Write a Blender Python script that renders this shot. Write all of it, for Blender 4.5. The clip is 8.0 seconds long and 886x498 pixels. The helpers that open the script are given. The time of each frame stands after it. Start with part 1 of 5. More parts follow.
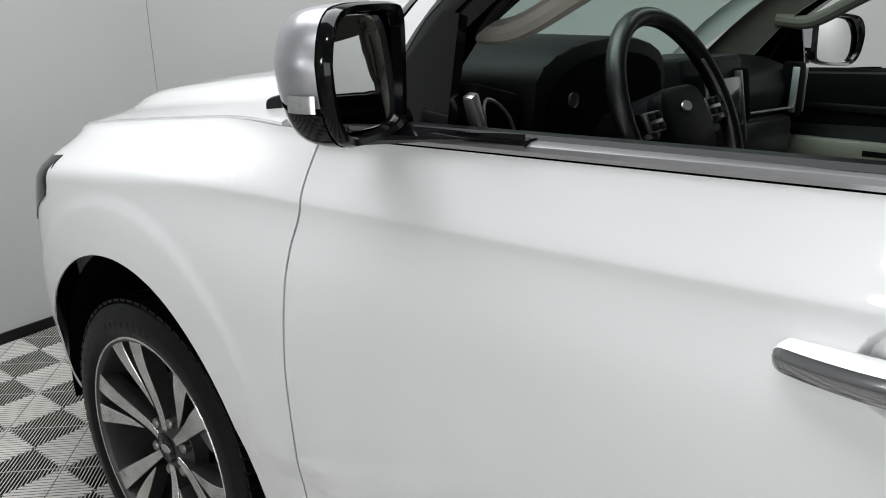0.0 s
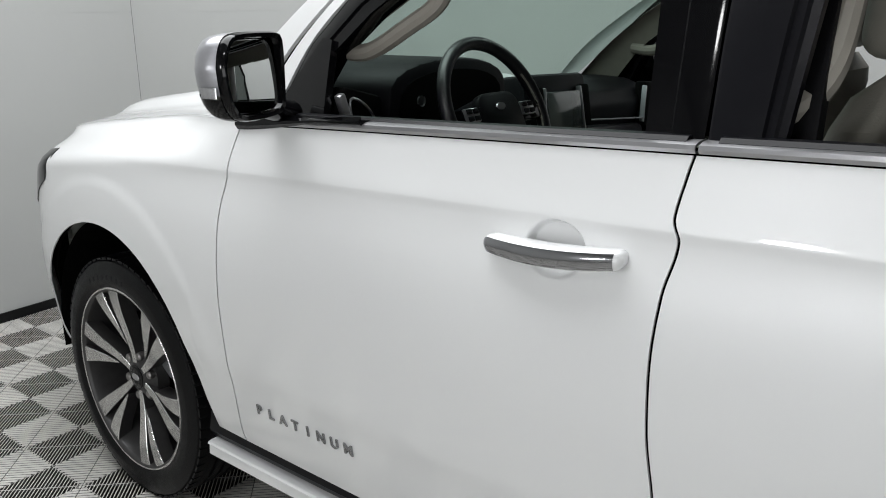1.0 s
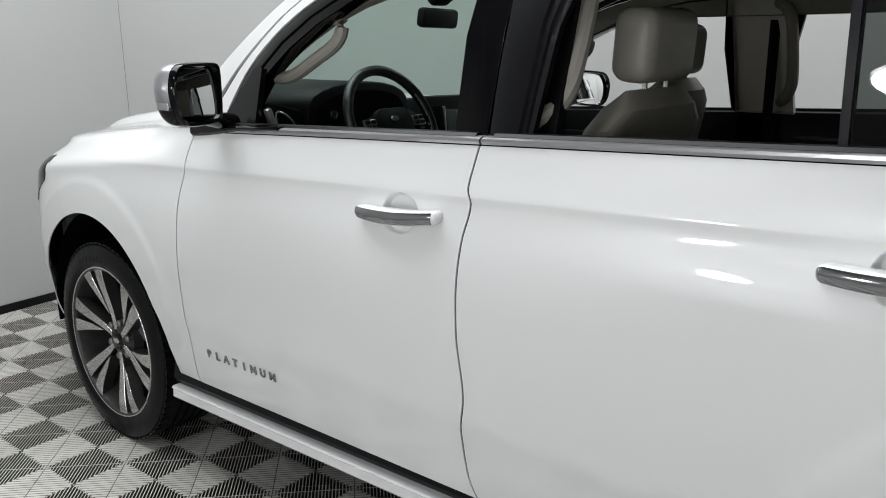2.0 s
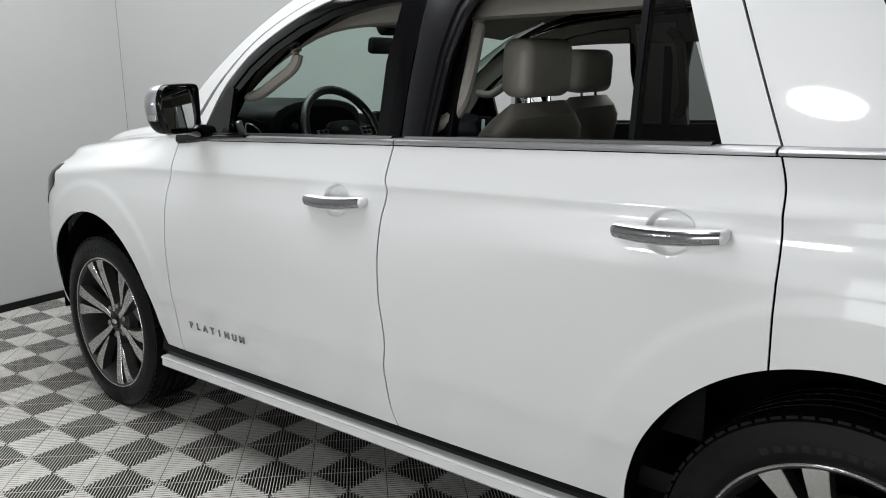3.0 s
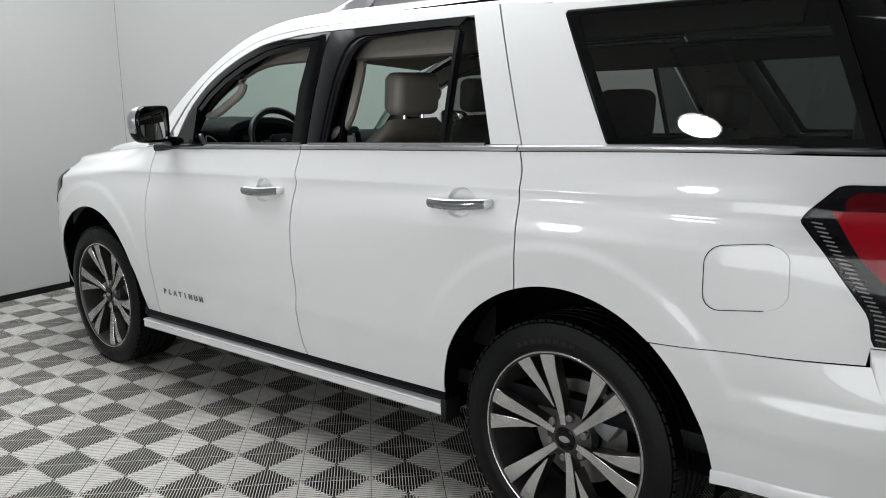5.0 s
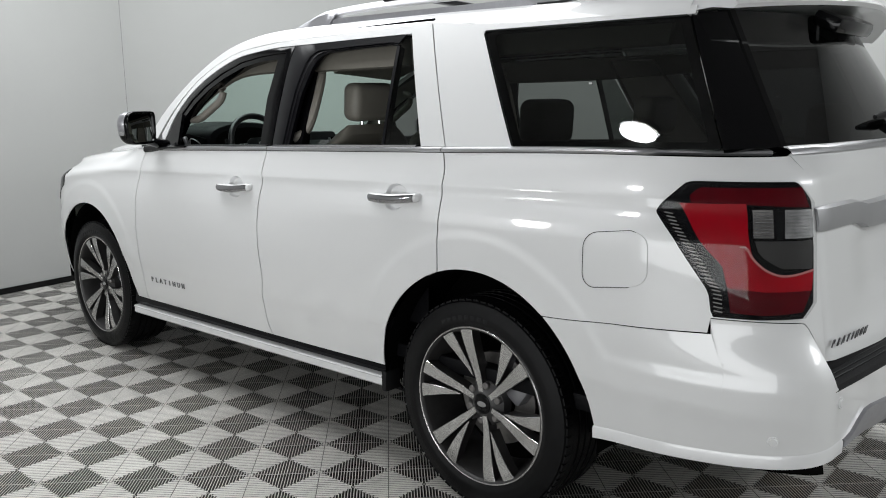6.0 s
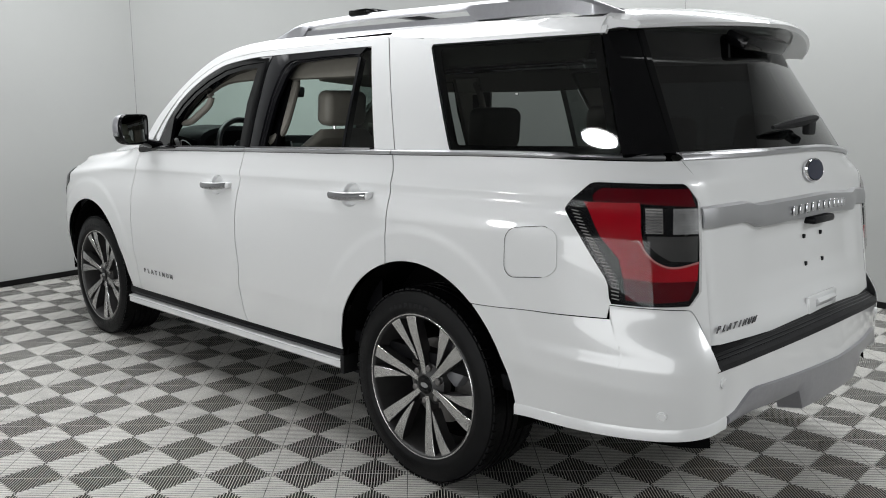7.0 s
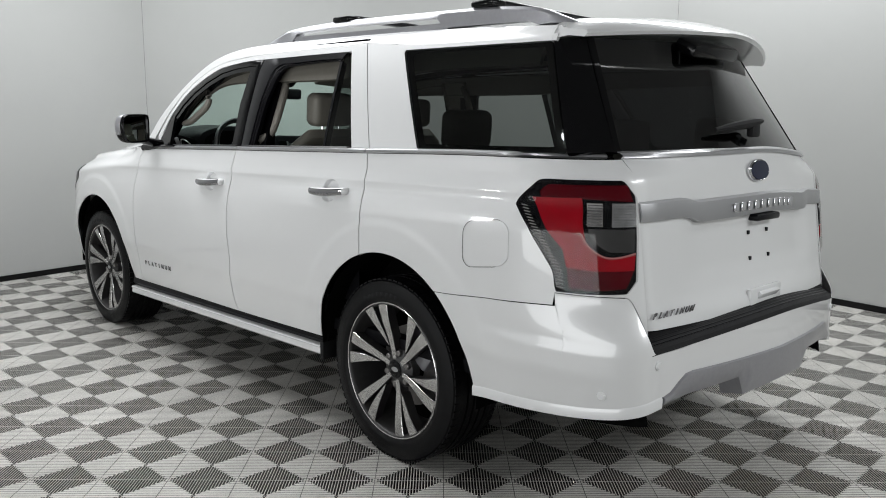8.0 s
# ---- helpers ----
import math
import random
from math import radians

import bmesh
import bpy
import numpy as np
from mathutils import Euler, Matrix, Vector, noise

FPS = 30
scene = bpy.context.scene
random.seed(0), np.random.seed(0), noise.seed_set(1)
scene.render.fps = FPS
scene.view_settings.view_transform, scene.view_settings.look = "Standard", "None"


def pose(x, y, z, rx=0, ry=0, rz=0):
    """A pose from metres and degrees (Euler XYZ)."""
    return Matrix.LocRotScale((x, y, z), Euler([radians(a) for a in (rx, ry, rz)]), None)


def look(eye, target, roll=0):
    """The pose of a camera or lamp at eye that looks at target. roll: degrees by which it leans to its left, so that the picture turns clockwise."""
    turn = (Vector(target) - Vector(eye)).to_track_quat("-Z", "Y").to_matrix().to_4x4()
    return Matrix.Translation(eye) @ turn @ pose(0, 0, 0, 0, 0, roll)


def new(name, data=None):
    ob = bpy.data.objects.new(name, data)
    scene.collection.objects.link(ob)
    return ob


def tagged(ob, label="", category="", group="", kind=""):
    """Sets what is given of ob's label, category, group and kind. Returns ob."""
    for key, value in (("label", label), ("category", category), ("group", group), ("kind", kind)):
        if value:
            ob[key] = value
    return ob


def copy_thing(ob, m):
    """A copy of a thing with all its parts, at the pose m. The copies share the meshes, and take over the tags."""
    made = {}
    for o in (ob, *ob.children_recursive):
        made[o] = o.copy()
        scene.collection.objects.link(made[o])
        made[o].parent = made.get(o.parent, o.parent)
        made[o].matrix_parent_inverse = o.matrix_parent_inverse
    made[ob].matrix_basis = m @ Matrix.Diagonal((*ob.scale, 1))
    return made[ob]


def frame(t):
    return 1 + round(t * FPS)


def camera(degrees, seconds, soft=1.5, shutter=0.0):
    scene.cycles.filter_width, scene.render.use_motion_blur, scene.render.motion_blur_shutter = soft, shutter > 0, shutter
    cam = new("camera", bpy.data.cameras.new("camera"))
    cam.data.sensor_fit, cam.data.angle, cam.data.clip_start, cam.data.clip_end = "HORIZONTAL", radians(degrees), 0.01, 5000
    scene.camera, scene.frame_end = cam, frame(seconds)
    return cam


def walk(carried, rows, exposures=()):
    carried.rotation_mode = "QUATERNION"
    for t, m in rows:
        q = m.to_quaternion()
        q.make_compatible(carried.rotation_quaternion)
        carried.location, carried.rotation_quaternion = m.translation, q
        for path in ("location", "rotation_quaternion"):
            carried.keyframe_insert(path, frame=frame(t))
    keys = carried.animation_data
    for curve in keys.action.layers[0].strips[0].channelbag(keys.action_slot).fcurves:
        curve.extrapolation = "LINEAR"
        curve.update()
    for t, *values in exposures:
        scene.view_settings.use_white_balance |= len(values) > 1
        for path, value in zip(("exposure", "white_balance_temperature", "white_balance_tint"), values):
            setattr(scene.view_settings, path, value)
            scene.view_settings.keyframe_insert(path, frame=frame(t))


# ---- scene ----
cam = camera(55.9, 8.0, soft=1.0)
PATH = [
    (0, (-1.842, 1.353, 1.481), (-0.433, 2.635, 0.873), -1.2),
    (0.5, (-1.986, 1.054, 1.491), (-0.564, 2.336, 0.913), -1.1),
    (1, (-2.127, 0.744, 1.491), (-0.692, 2.026, 0.947), -0.7),
    (1.5, (-2.267, 0.416, 1.503), (-0.822, 1.7, 0.988), -0.6),
    (3, (-2.68, -0.429, 1.52), (-1.221, 0.867, 1.081), -0.9),
    (3.5, (-2.811, -0.69, 1.527), (-1.348, 0.605, 1.103), -1.1),
    (4, (-2.915, -0.934, 1.536), (-1.455, 0.368, 1.123), -1.1),
    (4.5, (-3.011, -1.172, 1.535), (-1.554, 0.139, 1.136), -1.1),
    (6, (-3.18, -1.927, 1.538), (-1.756, -0.572, 1.168), -0.7),
    (6.5, (-3.196, -2.147, 1.539), (-1.792, -0.769, 1.178), -0.4),
    (7, (-3.185, -2.356, 1.54), (-1.8, -0.958, 1.187), -0.0),
    (7.5, (-3.175, -2.533, 1.535), (-1.809, -1.114, 1.187), 0.3),
    (8, (-3.19, -2.667, 1.532), (-1.839, -1.234, 1.189), 0.4),
]
walk(cam, [(t, look(eye, target, roll)) for t, eye, target, roll in PATH])

# ---- light: an enclosed white studio booth, lit by round lamps and added area lamps ----
world = bpy.data.worlds.new("booth_air")
world.use_nodes = True
world.node_tree.nodes["Background"].inputs[0].default_value = (0.02, 0.02, 0.02, 1)
scene.world = world
scene.view_settings.exposure = 0.0

# ---- materials ----
def material(name, colour, rough=0.5, metal=0.0, coat=0.0, vary=0.0, scale=6.0, bump=0.0, bump_scale=200.0, rough_vary=0.0, spec=0.5, island=False):
    m = bpy.data.materials.new(name)
    m.use_nodes = True
    n, l = m.node_tree.nodes, m.node_tree.links
    b = n["Principled BSDF"]
    b.inputs["Base Color"].default_value = (*colour, 1)
    b.inputs["Roughness"].default_value = rough
    b.inputs["Metallic"].default_value = metal
    b.inputs["Coat Weight"].default_value = coat
    b.inputs["Coat Roughness"].default_value = 0.04
    b.inputs["Specular IOR Level"].default_value = spec
    co = n.new("ShaderNodeTexCoord")
    if vary or rough_vary:
        big = n.new("ShaderNodeTexNoise")
        big.inputs["Scale"].default_value = scale
        big.inputs["Detail"].default_value = 6
        big.inputs["Roughness"].default_value = 0.65
        l.new(co.outputs["Object"], big.inputs["Vector"])
        if vary:
            ramp = n.new("ShaderNodeMapRange")
            ramp.inputs["From Min"].default_value, ramp.inputs["From Max"].default_value = 0.3, 0.7
            ramp.inputs["To Min"].default_value, ramp.inputs["To Max"].default_value = 1 - vary, 1 + vary
            l.new(big.outputs["Fac"], ramp.inputs["Value"])
            mul = n.new("ShaderNodeMix")
            mul.data_type, mul.blend_type = "RGBA", "MULTIPLY"
            mul.inputs["Factor"].default_value = 1
            mul.inputs["A"].default_value = (*colour, 1)
            l.new(ramp.outputs["Result"], mul.inputs["B"])
            l.new(mul.outputs["Result"], b.inputs["Base Color"])
        if rough_vary:
            rr = n.new("ShaderNodeMapRange")
            rr.inputs["From Min"].default_value, rr.inputs["From Max"].default_value = 0.3, 0.7
            rr.inputs["To Min"].default_value, rr.inputs["To Max"].default_value = max(0.02, rough - rough_vary), rough + rough_vary
            l.new(big.outputs["Fac"], rr.inputs["Value"])
            l.new(rr.outputs["Result"], b.inputs["Roughness"])
    if bump:
        fine = n.new("ShaderNodeTexNoise")
        fine.inputs["Scale"].default_value = bump_scale
        fine.inputs["Detail"].default_value = 3
        l.new(co.outputs["Object"], fine.inputs["Vector"])
        bp = n.new("ShaderNodeBump")
        bp.inputs["Strength"].default_value = bump
        bp.inputs["Distance"].default_value = 0.002
        l.new(fine.outputs["Fac"], bp.inputs["Height"])
        l.new(bp.outputs["Normal"], b.inputs["Normal"])
    return m


def glass(name, tint, gloss=0.05):
    """A thin pane: a tinted see-through layer under a clear glossy one."""
    m = bpy.data.materials.new(name)
    m.use_nodes = True
    n, l = m.node_tree.nodes, m.node_tree.links
    n.remove(n["Principled BSDF"])
    clear = n.new("ShaderNodeBsdfTransparent")
    clear.inputs["Color"].default_value = (*tint, 1)
    shine = n.new("ShaderNodeBsdfGlossy")
    shine.inputs["Roughness"].default_value = 0.015
    edge = n.new("ShaderNodeLayerWeight")
    edge.inputs["Blend"].default_value = 0.5
    steep = n.new("ShaderNodeMath")
    steep.operation = "POWER"
    steep.inputs[1].default_value = 5
    l.new(edge.outputs["Facing"], steep.inputs[0])
    fres = n.new("ShaderNodeMath")
    fres.operation = "MULTIPLY_ADD"
    fres.inputs[1].default_value, fres.inputs[2].default_value = 0.9, gloss
    l.new(steep.outputs[0], fres.inputs[0])
    mix = n.new("ShaderNodeMixShader")
    l.new(fres.outputs[0], mix.inputs["Fac"])
    l.new(clear.outputs[0], mix.inputs[1])
    l.new(shine.outputs[0], mix.inputs[2])
    l.new(mix.outputs[0], n["Material Output"].inputs["Surface"])
    return m


def glow(name, colour, strength):
    m = bpy.data.materials.new(name)
    m.use_nodes = True
    n = m.node_tree.nodes
    b = n["Principled BSDF"]
    b.inputs["Base Color"].default_value = (0.8, 0.8, 0.8, 1)
    b.inputs["Emission Color"].default_value = (*colour, 1)
    b.inputs["Emission Strength"].default_value = strength
    return m


PAINT = material("white_pearl_paint", (0.76, 0.765, 0.768), 0.38, 0.12, 1.0, vary=0.006, scale=0.8)
BLACK_GLOSS = material("gloss_black_trim", (0.0025, 0.0025, 0.003), 0.08, 0, 0.0, spec=0.25, rough_vary=0.02, scale=20)
BLACK_SATIN = material("satin_black_applique", (0.0045, 0.0045, 0.006), 0.30, 0, 0.0, vary=0.12, scale=8, spec=0.14)
RUBBER = material("black_rubber", (0.009, 0.009, 0.010), 0.62, spec=0.25, vary=0.25, scale=14, bump=0.3, bump_scale=350)
TYRE = material("tyre_rubber", (0.004, 0.004, 0.0045), 0.40, spec=0.16, vary=0.3, scale=22, bump=0.35, bump_scale=420, rough_vary=0.08)
VOID = material("black_liner", (0.002, 0.002, 0.002), 0.95, vary=0.2, spec=0.05)
SATIN_METAL = material("satin_silver_trim", (0.47, 0.47, 0.485), 0.29, 0.9, vary=0.02, scale=3)
CHROME = material("bright_chrome", (0.72, 0.72, 0.74), 0.10, 1.0, rough_vary=0.03, scale=30)
SILVER_PAINT = material("silver_paint", (0.34, 0.34, 0.36), 0.33, 0.55, 0.3, vary=0.05, scale=60)
MACHINED = material("machined_alloy", (0.60, 0.595, 0.585), 0.22, 0.95, vary=0.06, scale=40, bump=0.1, bump_scale=600)
WHEEL_DARK = material("dark_wheel_paint", (0.040, 0.039, 0.039), 0.40, 0.3, vary=0.15, scale=30)
DISC = material("brake_disc_steel", (0.25, 0.24, 0.235), 0.4, 0.9, vary=0.15, scale=60)
LEATHER = material("grey_beige_leather", (0.30, 0.285, 0.245), 0.45, vary=0.08, scale=9, bump=0.35, bump_scale=260, rough_vary=0.06)
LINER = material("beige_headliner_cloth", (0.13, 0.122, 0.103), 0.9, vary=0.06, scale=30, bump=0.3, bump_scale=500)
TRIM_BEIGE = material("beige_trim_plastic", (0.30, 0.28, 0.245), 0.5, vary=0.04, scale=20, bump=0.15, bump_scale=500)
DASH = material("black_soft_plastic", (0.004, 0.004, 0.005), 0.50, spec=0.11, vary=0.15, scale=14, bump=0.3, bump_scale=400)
DASH_GLOSS = material("black_leather", (0.005, 0.005, 0.0065), 0.36, spec=0.5, vary=0.12, scale=25, bump=0.3, bump_scale=350)
WOOD = material("grey_wood_trim", (0.16, 0.15, 0.14), 0.3, 0, 0.5, vary=0.2, scale=20)
RED = material("red_lamp_lens", (0.34, 0.0016, 0.010), 0.30, 0, 0.0, spec=0.08, vary=0.22, scale=9)
RED_DARK = material("dark_red_lamp_lens", (0.085, 0.0010, 0.005), 0.25, 0, 0.0, spec=0.08, vary=0.2, scale=8)
SMOKE = material("smoked_lamp_lens", (0.004, 0.004, 0.005), 0.08, 0, 0.0, spec=0.14, vary=0.2, scale=30)
CLEAR_LAMP = material("clear_lamp_reflector", (0.48, 0.48, 0.49), 0.16, 0.8, 1.0, vary=0.25, scale=45)
LAMP_COVER = glass("clear_lamp_cover", (0.90, 0.90, 0.90), 0.025)
GUIDE = material("pink_light_guide", (0.55, 0.22, 0.22), 0.25)
HANDLE_METAL = material("polished_grey_metal", (0.40, 0.40, 0.415), 0.13, 1.0, vary=0.03, scale=4)
# Shade between the floor ribs, put into a darker colour on their flanks.
FLANK_SHADE = material("grimy_vent_flank", (0.07, 0.07, 0.066), 0.7, vary=0.25, scale=9, spec=0.2)
BLUE = material("dark_blue_enamel", (0.008, 0.012, 0.035), 0.3, 0.0, 0.0, spec=0.3)
SCREEN = material("grey_display_glass", (0.06, 0.065, 0.065), 0.12, 0, 0.5)
MIRROR = material("mirror_silver", (0.86, 0.88, 0.88), 0.015, 1.0)
PRIVACY = glass("privacy_glass", (0.21, 0.23, 0.22), 0.05)
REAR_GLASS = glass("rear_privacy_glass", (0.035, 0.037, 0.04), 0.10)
GREEN_GLASS = glass("green_windscreen_glass", (0.62, 0.76, 0.70))
WALL = material("white_wall_paint", (0.365, 0.37, 0.362), 0.75, vary=0.02, scale=1.2, bump=0.08, bump_scale=90)
SKIRT = material("black_skirting", (0.006, 0.006, 0.006), 0.6, vary=0.2, spec=0.15)
def floor_plastic():
    """Warm grey plastic: scuffed in streaks and blotches across the whole floor, each tile a little apart."""
    m = bpy.data.materials.new("grey_floor_plastic")
    m.use_nodes = True
    n, l = m.node_tree.nodes, m.node_tree.links
    b = n["Principled BSDF"]
    b.inputs["Roughness"].default_value = 0.42
    b.inputs["Specular IOR Level"].default_value = 0.4
    where = n.new("ShaderNodeNewGeometry")
    own = n.new("ShaderNodeObjectInfo")
    level = None
    for scale, stretch, low_, high_, detail in ((1.1, (1, 1, 1), 0.90, 1.08, 4), (7.0, (0.35, 1.6, 1), 0.86, 1.08, 6), (60.0, (1, 1, 1), 0.95, 1.05, 2)):
        mp = n.new("ShaderNodeMapping")
        mp.inputs["Scale"].default_value = stretch
        mp.inputs["Rotation"].default_value = (0, 0, radians(47))
        l.new(where.outputs["Position"], mp.inputs["Vector"])
        tex = n.new("ShaderNodeTexNoise")
        tex.inputs["Scale"].default_value, tex.inputs["Detail"].default_value, tex.inputs["Roughness"].default_value = scale, detail, 0.65
        l.new(mp.outputs["Vector"], tex.inputs["Vector"])
        ramp = n.new("ShaderNodeMapRange")
        ramp.inputs["From Min"].default_value, ramp.inputs["From Max"].default_value = 0.32, 0.66
        ramp.inputs["To Min"].default_value, ramp.inputs["To Max"].default_value = low_, high_
        l.new(tex.outputs["Fac"], ramp.inputs["Value"])
        if level is None:
            level = ramp.outputs["Result"]
        else:
            mul = n.new("ShaderNodeMath")
            mul.operation = "MULTIPLY"
            l.new(level, mul.inputs[0])
            l.new(ramp.outputs["Result"], mul.inputs[1])
            level = mul.outputs[0]
    each = n.new("ShaderNodeMapRange")
    each.inputs["To Min"].default_value, each.inputs["To Max"].default_value = 0.96, 1.04
    l.new(own.outputs["Random"], each.inputs["Value"])
    mul = n.new("ShaderNodeMath")
    mul.operation = "MULTIPLY"
    l.new(level, mul.inputs[0])
    l.new(each.outputs["Result"], mul.inputs[1])
    tint = n.new("ShaderNodeMix")
    tint.data_type, tint.blend_type = "RGBA", "MULTIPLY"
    tint.inputs["Factor"].default_value = 1
    tint.inputs["A"].default_value = (0.55, 0.538, 0.508, 1)
    l.new(mul.outputs[0], tint.inputs["B"])
    l.new(tint.outputs["Result"], b.inputs["Base Color"])
    return m


TILE = floor_plastic()
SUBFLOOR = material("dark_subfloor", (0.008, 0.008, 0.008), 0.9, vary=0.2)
CEIL = material("ceiling_paint", (0.24, 0.24, 0.24), 0.85, vary=0.03, scale=2)
LAMP_GLOW = glow("lamp_diffuser_glow", (0.98, 0.99, 1.0), 50.0)

# ---- the car body: its shape in numbers ----
def curve(pts):
    """A smooth monotone curve through (a, b) pairs, flat beyond its ends' slopes."""
    pts = sorted(pts)
    xs = [p[0] for p in pts]
    ys = [p[1] for p in pts]
    n = len(xs)
    d = [(ys[i + 1] - ys[i]) / (xs[i + 1] - xs[i]) for i in range(n - 1)]
    m = [d[0]] + [0.0 if d[i - 1] * d[i] <= 0 else 2 * d[i - 1] * d[i] / (d[i - 1] + d[i]) for i in range(1, n - 1)] + [d[-1]]

    def f(x):
        if x <= xs[0]:
            return ys[0] + m[0] * (x - xs[0])
        if x >= xs[-1]:
            return ys[-1] + m[-1] * (x - xs[-1])
        i = 0
        while x > xs[i + 1]:
            i += 1
        h = xs[i + 1] - xs[i]
        t = (x - xs[i]) / h
        return (ys[i] * (1 + 2 * t) * (1 - t) ** 2 + m[i] * h * t * (1 - t) ** 2 + ys[i + 1] * t * t * (3 - 2 * t) - m[i + 1] * h * t * t * (1 - t))
    return f


belt = curve([(-1.1, 1.368), (-0.56, 1.363), (0.19, 1.339), (1.28, 1.303), (2.10, 1.274), (2.5, 1.258)])
crease = curve([(-1.1, 1.235), (0.16, 1.205), (1.29, 1.170), (2.45, 1.132), (3.1, 1.104), (3.7, 1.07)])
FRONT_AXLE, ARCH_Z, ARCH_F, ARCH_R = 3.104, 0.415, 0.488, 0.503


def ease(t):
    t = min(1.0, max(0.0, t))
    return t * t * (3 - 2 * t)


def low(y, z):
    """Half width of the body below the belt line."""
    b, c = belt(y), crease(y)
    rear = curve([(0.24, 0.930), (0.36, 0.965), (0.43, 0.992), (0.50, 1.004), (0.58, 1.014), (0.64, 1.024), (0.80, 1.030), (0.94, 1.0285), (c - 0.14, 1.0262), (c - 0.10, 1.0202), (c - 0.08, 1.0148), (c - 0.06, 1.0074), (c - 0.04, 0.9986), (c - 0.025, 0.9948), (c - 0.012, 0.9938), (c - 0.002, 0.9936), (c + 0.002, 0.9928), (c + 0.02, 0.9858), (c + 0.04, 0.9774), (c + 0.07, 0.9680), (b, 0.954)])
    front = curve([(0.24, 0.930), (0.36, 0.965), (0.43, 0.992), (0.50, 1.004), (0.58, 1.014), (0.64, 1.023), (c - 0.34, 1.0265), (c - 0.24, 1.0225), (c - 0.17, 1.0160), (c - 0.12, 1.0090), (c - 0.08, 1.0015), (c - 0.05, 0.9958), (c - 0.03, 0.9927), (c - 0.015, 0.9912), (c - 0.002, 0.9909), (c + 0.002, 0.9902), (c + 0.04, 0.9790), (b - 0.03, 0.9625), (b, 0.954)])
    if y > 2.6:
        plain, fade = curve([(0.24, 0.930), (0.36, 0.965), (0.43, 0.992), (0.50, 1.004), (0.58, 1.014), (0.64, 1.023), (c - 0.34, 1.0265), (c - 0.24, 1.0225), (c - 0.15, 1.0130), (c - 0.07, 1.0010), (c, 0.9905), (b - 0.03, 0.9625), (b, 0.954)]), ease((y - 2.6) / 0.75)
        sharp = front
        front = lambda q: lerp(sharp(q), plain(q), fade)
    k = ease((y - 0.4) / 0.8)
    zz = min(z, b)
    w = (front(zz) * k if k > 0 else 0.0) + (rear(zz) * (1 - k) if k < 1 else 0.0)
    for yc, r in ((FRONT_AXLE, ARCH_F), (-0.015, ARCH_R)):
        d = math.hypot(y - yc, z - ARCH_Z)
        w += 0.0040 * (1 - ease((d - r - 0.105) / 0.045)) * ease((z - 0.42) / 0.25)
    for yc, zc in ((1.503, 1.108), (0.393, 1.146)):
        d = math.hypot(y - yc, (z - zc) * 1.22)
        w -= 0.019 * (1 - ease((d - 0.050) / 0.012))
    w -= 0.10 * max(0.0, y - 3.05) ** 2
    w -= 0.05 * max(0.0, -0.3 - y) ** 2
    return w


def high(y, z):
    """Half width of the glasshouse above the belt line."""
    b = belt(y)
    t = (z - b) / (1.80 - b)
    w = 0.928 - 0.155 * t - 0.022 * t * t
    return w - 0.05 * max(0.0, y - 1.2) ** 2 - 0.06 * max(0.0, -0.3 - y) ** 2


def width(y, z):
    return low(y, z) if z < belt(y) else high(y, z)


# ---- mesh tools ----
def part(name, bm, mat, parent=None, label="", smooth=True, angle=35):
    me = bpy.data.meshes.new(name)
    bm.normal_update()
    for f in bm.faces:
        f.smooth = smooth
    if smooth:
        lim = radians(angle)
        for e in bm.edges:
            if len(e.link_faces) == 2 and e.calc_face_angle(0) > lim:
                e.smooth = False
    bm.to_mesh(me)
    bm.free()
    me.materials.append(mat)
    ob = new(name, me)
    if parent is not None:
        ob.parent = parent
    if label:
        tagged(ob, label)
    return ob


def lerp(a, b, t):
    return a + (b - a) * t


def const(v):
    return lambda q: v


def grid(bm, rows, flip=False, closed=False):
    """Quads over rows of points; returns the vertices."""
    vs = [[bm.verts.new(p) for p in r] for r in rows]
    for i in range(len(vs) - 1):
        n = len(vs[i])
        for j in range(n if closed else n - 1):
            k = (j + 1) % n
            q = [vs[i][j], vs[i][k], vs[i + 1][k], vs[i + 1][j]]
            if len({tuple(round(c, 5) for c in v.co) for v in q}) < 3:
                continue
            bm.faces.new(q[::-1] if flip else q)
    return vs


def lips(bm, depth, round_edge=0.002):
    """Turns the open edges of a sheet inwards, with a small rounding, so that it has a thickness."""
    bm.normal_update()
    edges = [e for e in bm.edges if len(e.link_faces) == 1]
    inner = {}
    for e in edges:
        for v in e.verts:
            if v not in inner:
                inner[v] = bm.verts.new(v.co - v.normal * depth)
    for e in edges:
        f = e.link_faces[0]
        a, b = e.verts
        for lp in f.loops:
            if lp.edge == e:
                a, b = lp.vert, lp.link_loop_next.vert
        bm.faces.new((b, a, inner[a], inner[b]))


def sheet(rows, depth, flip=False):
    """A skin of quads that faces away from the car's middle, its edges turned in by depth."""
    bm = bmesh.new()
    grid(bm, rows, flip)
    bmesh.ops.remove_doubles(bm, verts=bm.verts, dist=0.0004)
    bm.normal_update()
    ref = Vector((0, 1.2, 0.95))
    if sum((f.calc_center_median() - ref).normalized().dot(f.normal) * f.calc_area() for f in bm.faces) < 0:
        bmesh.ops.reverse_faces(bm, faces=bm.faces)
    if depth:
        lips(bm, depth)
    return bm


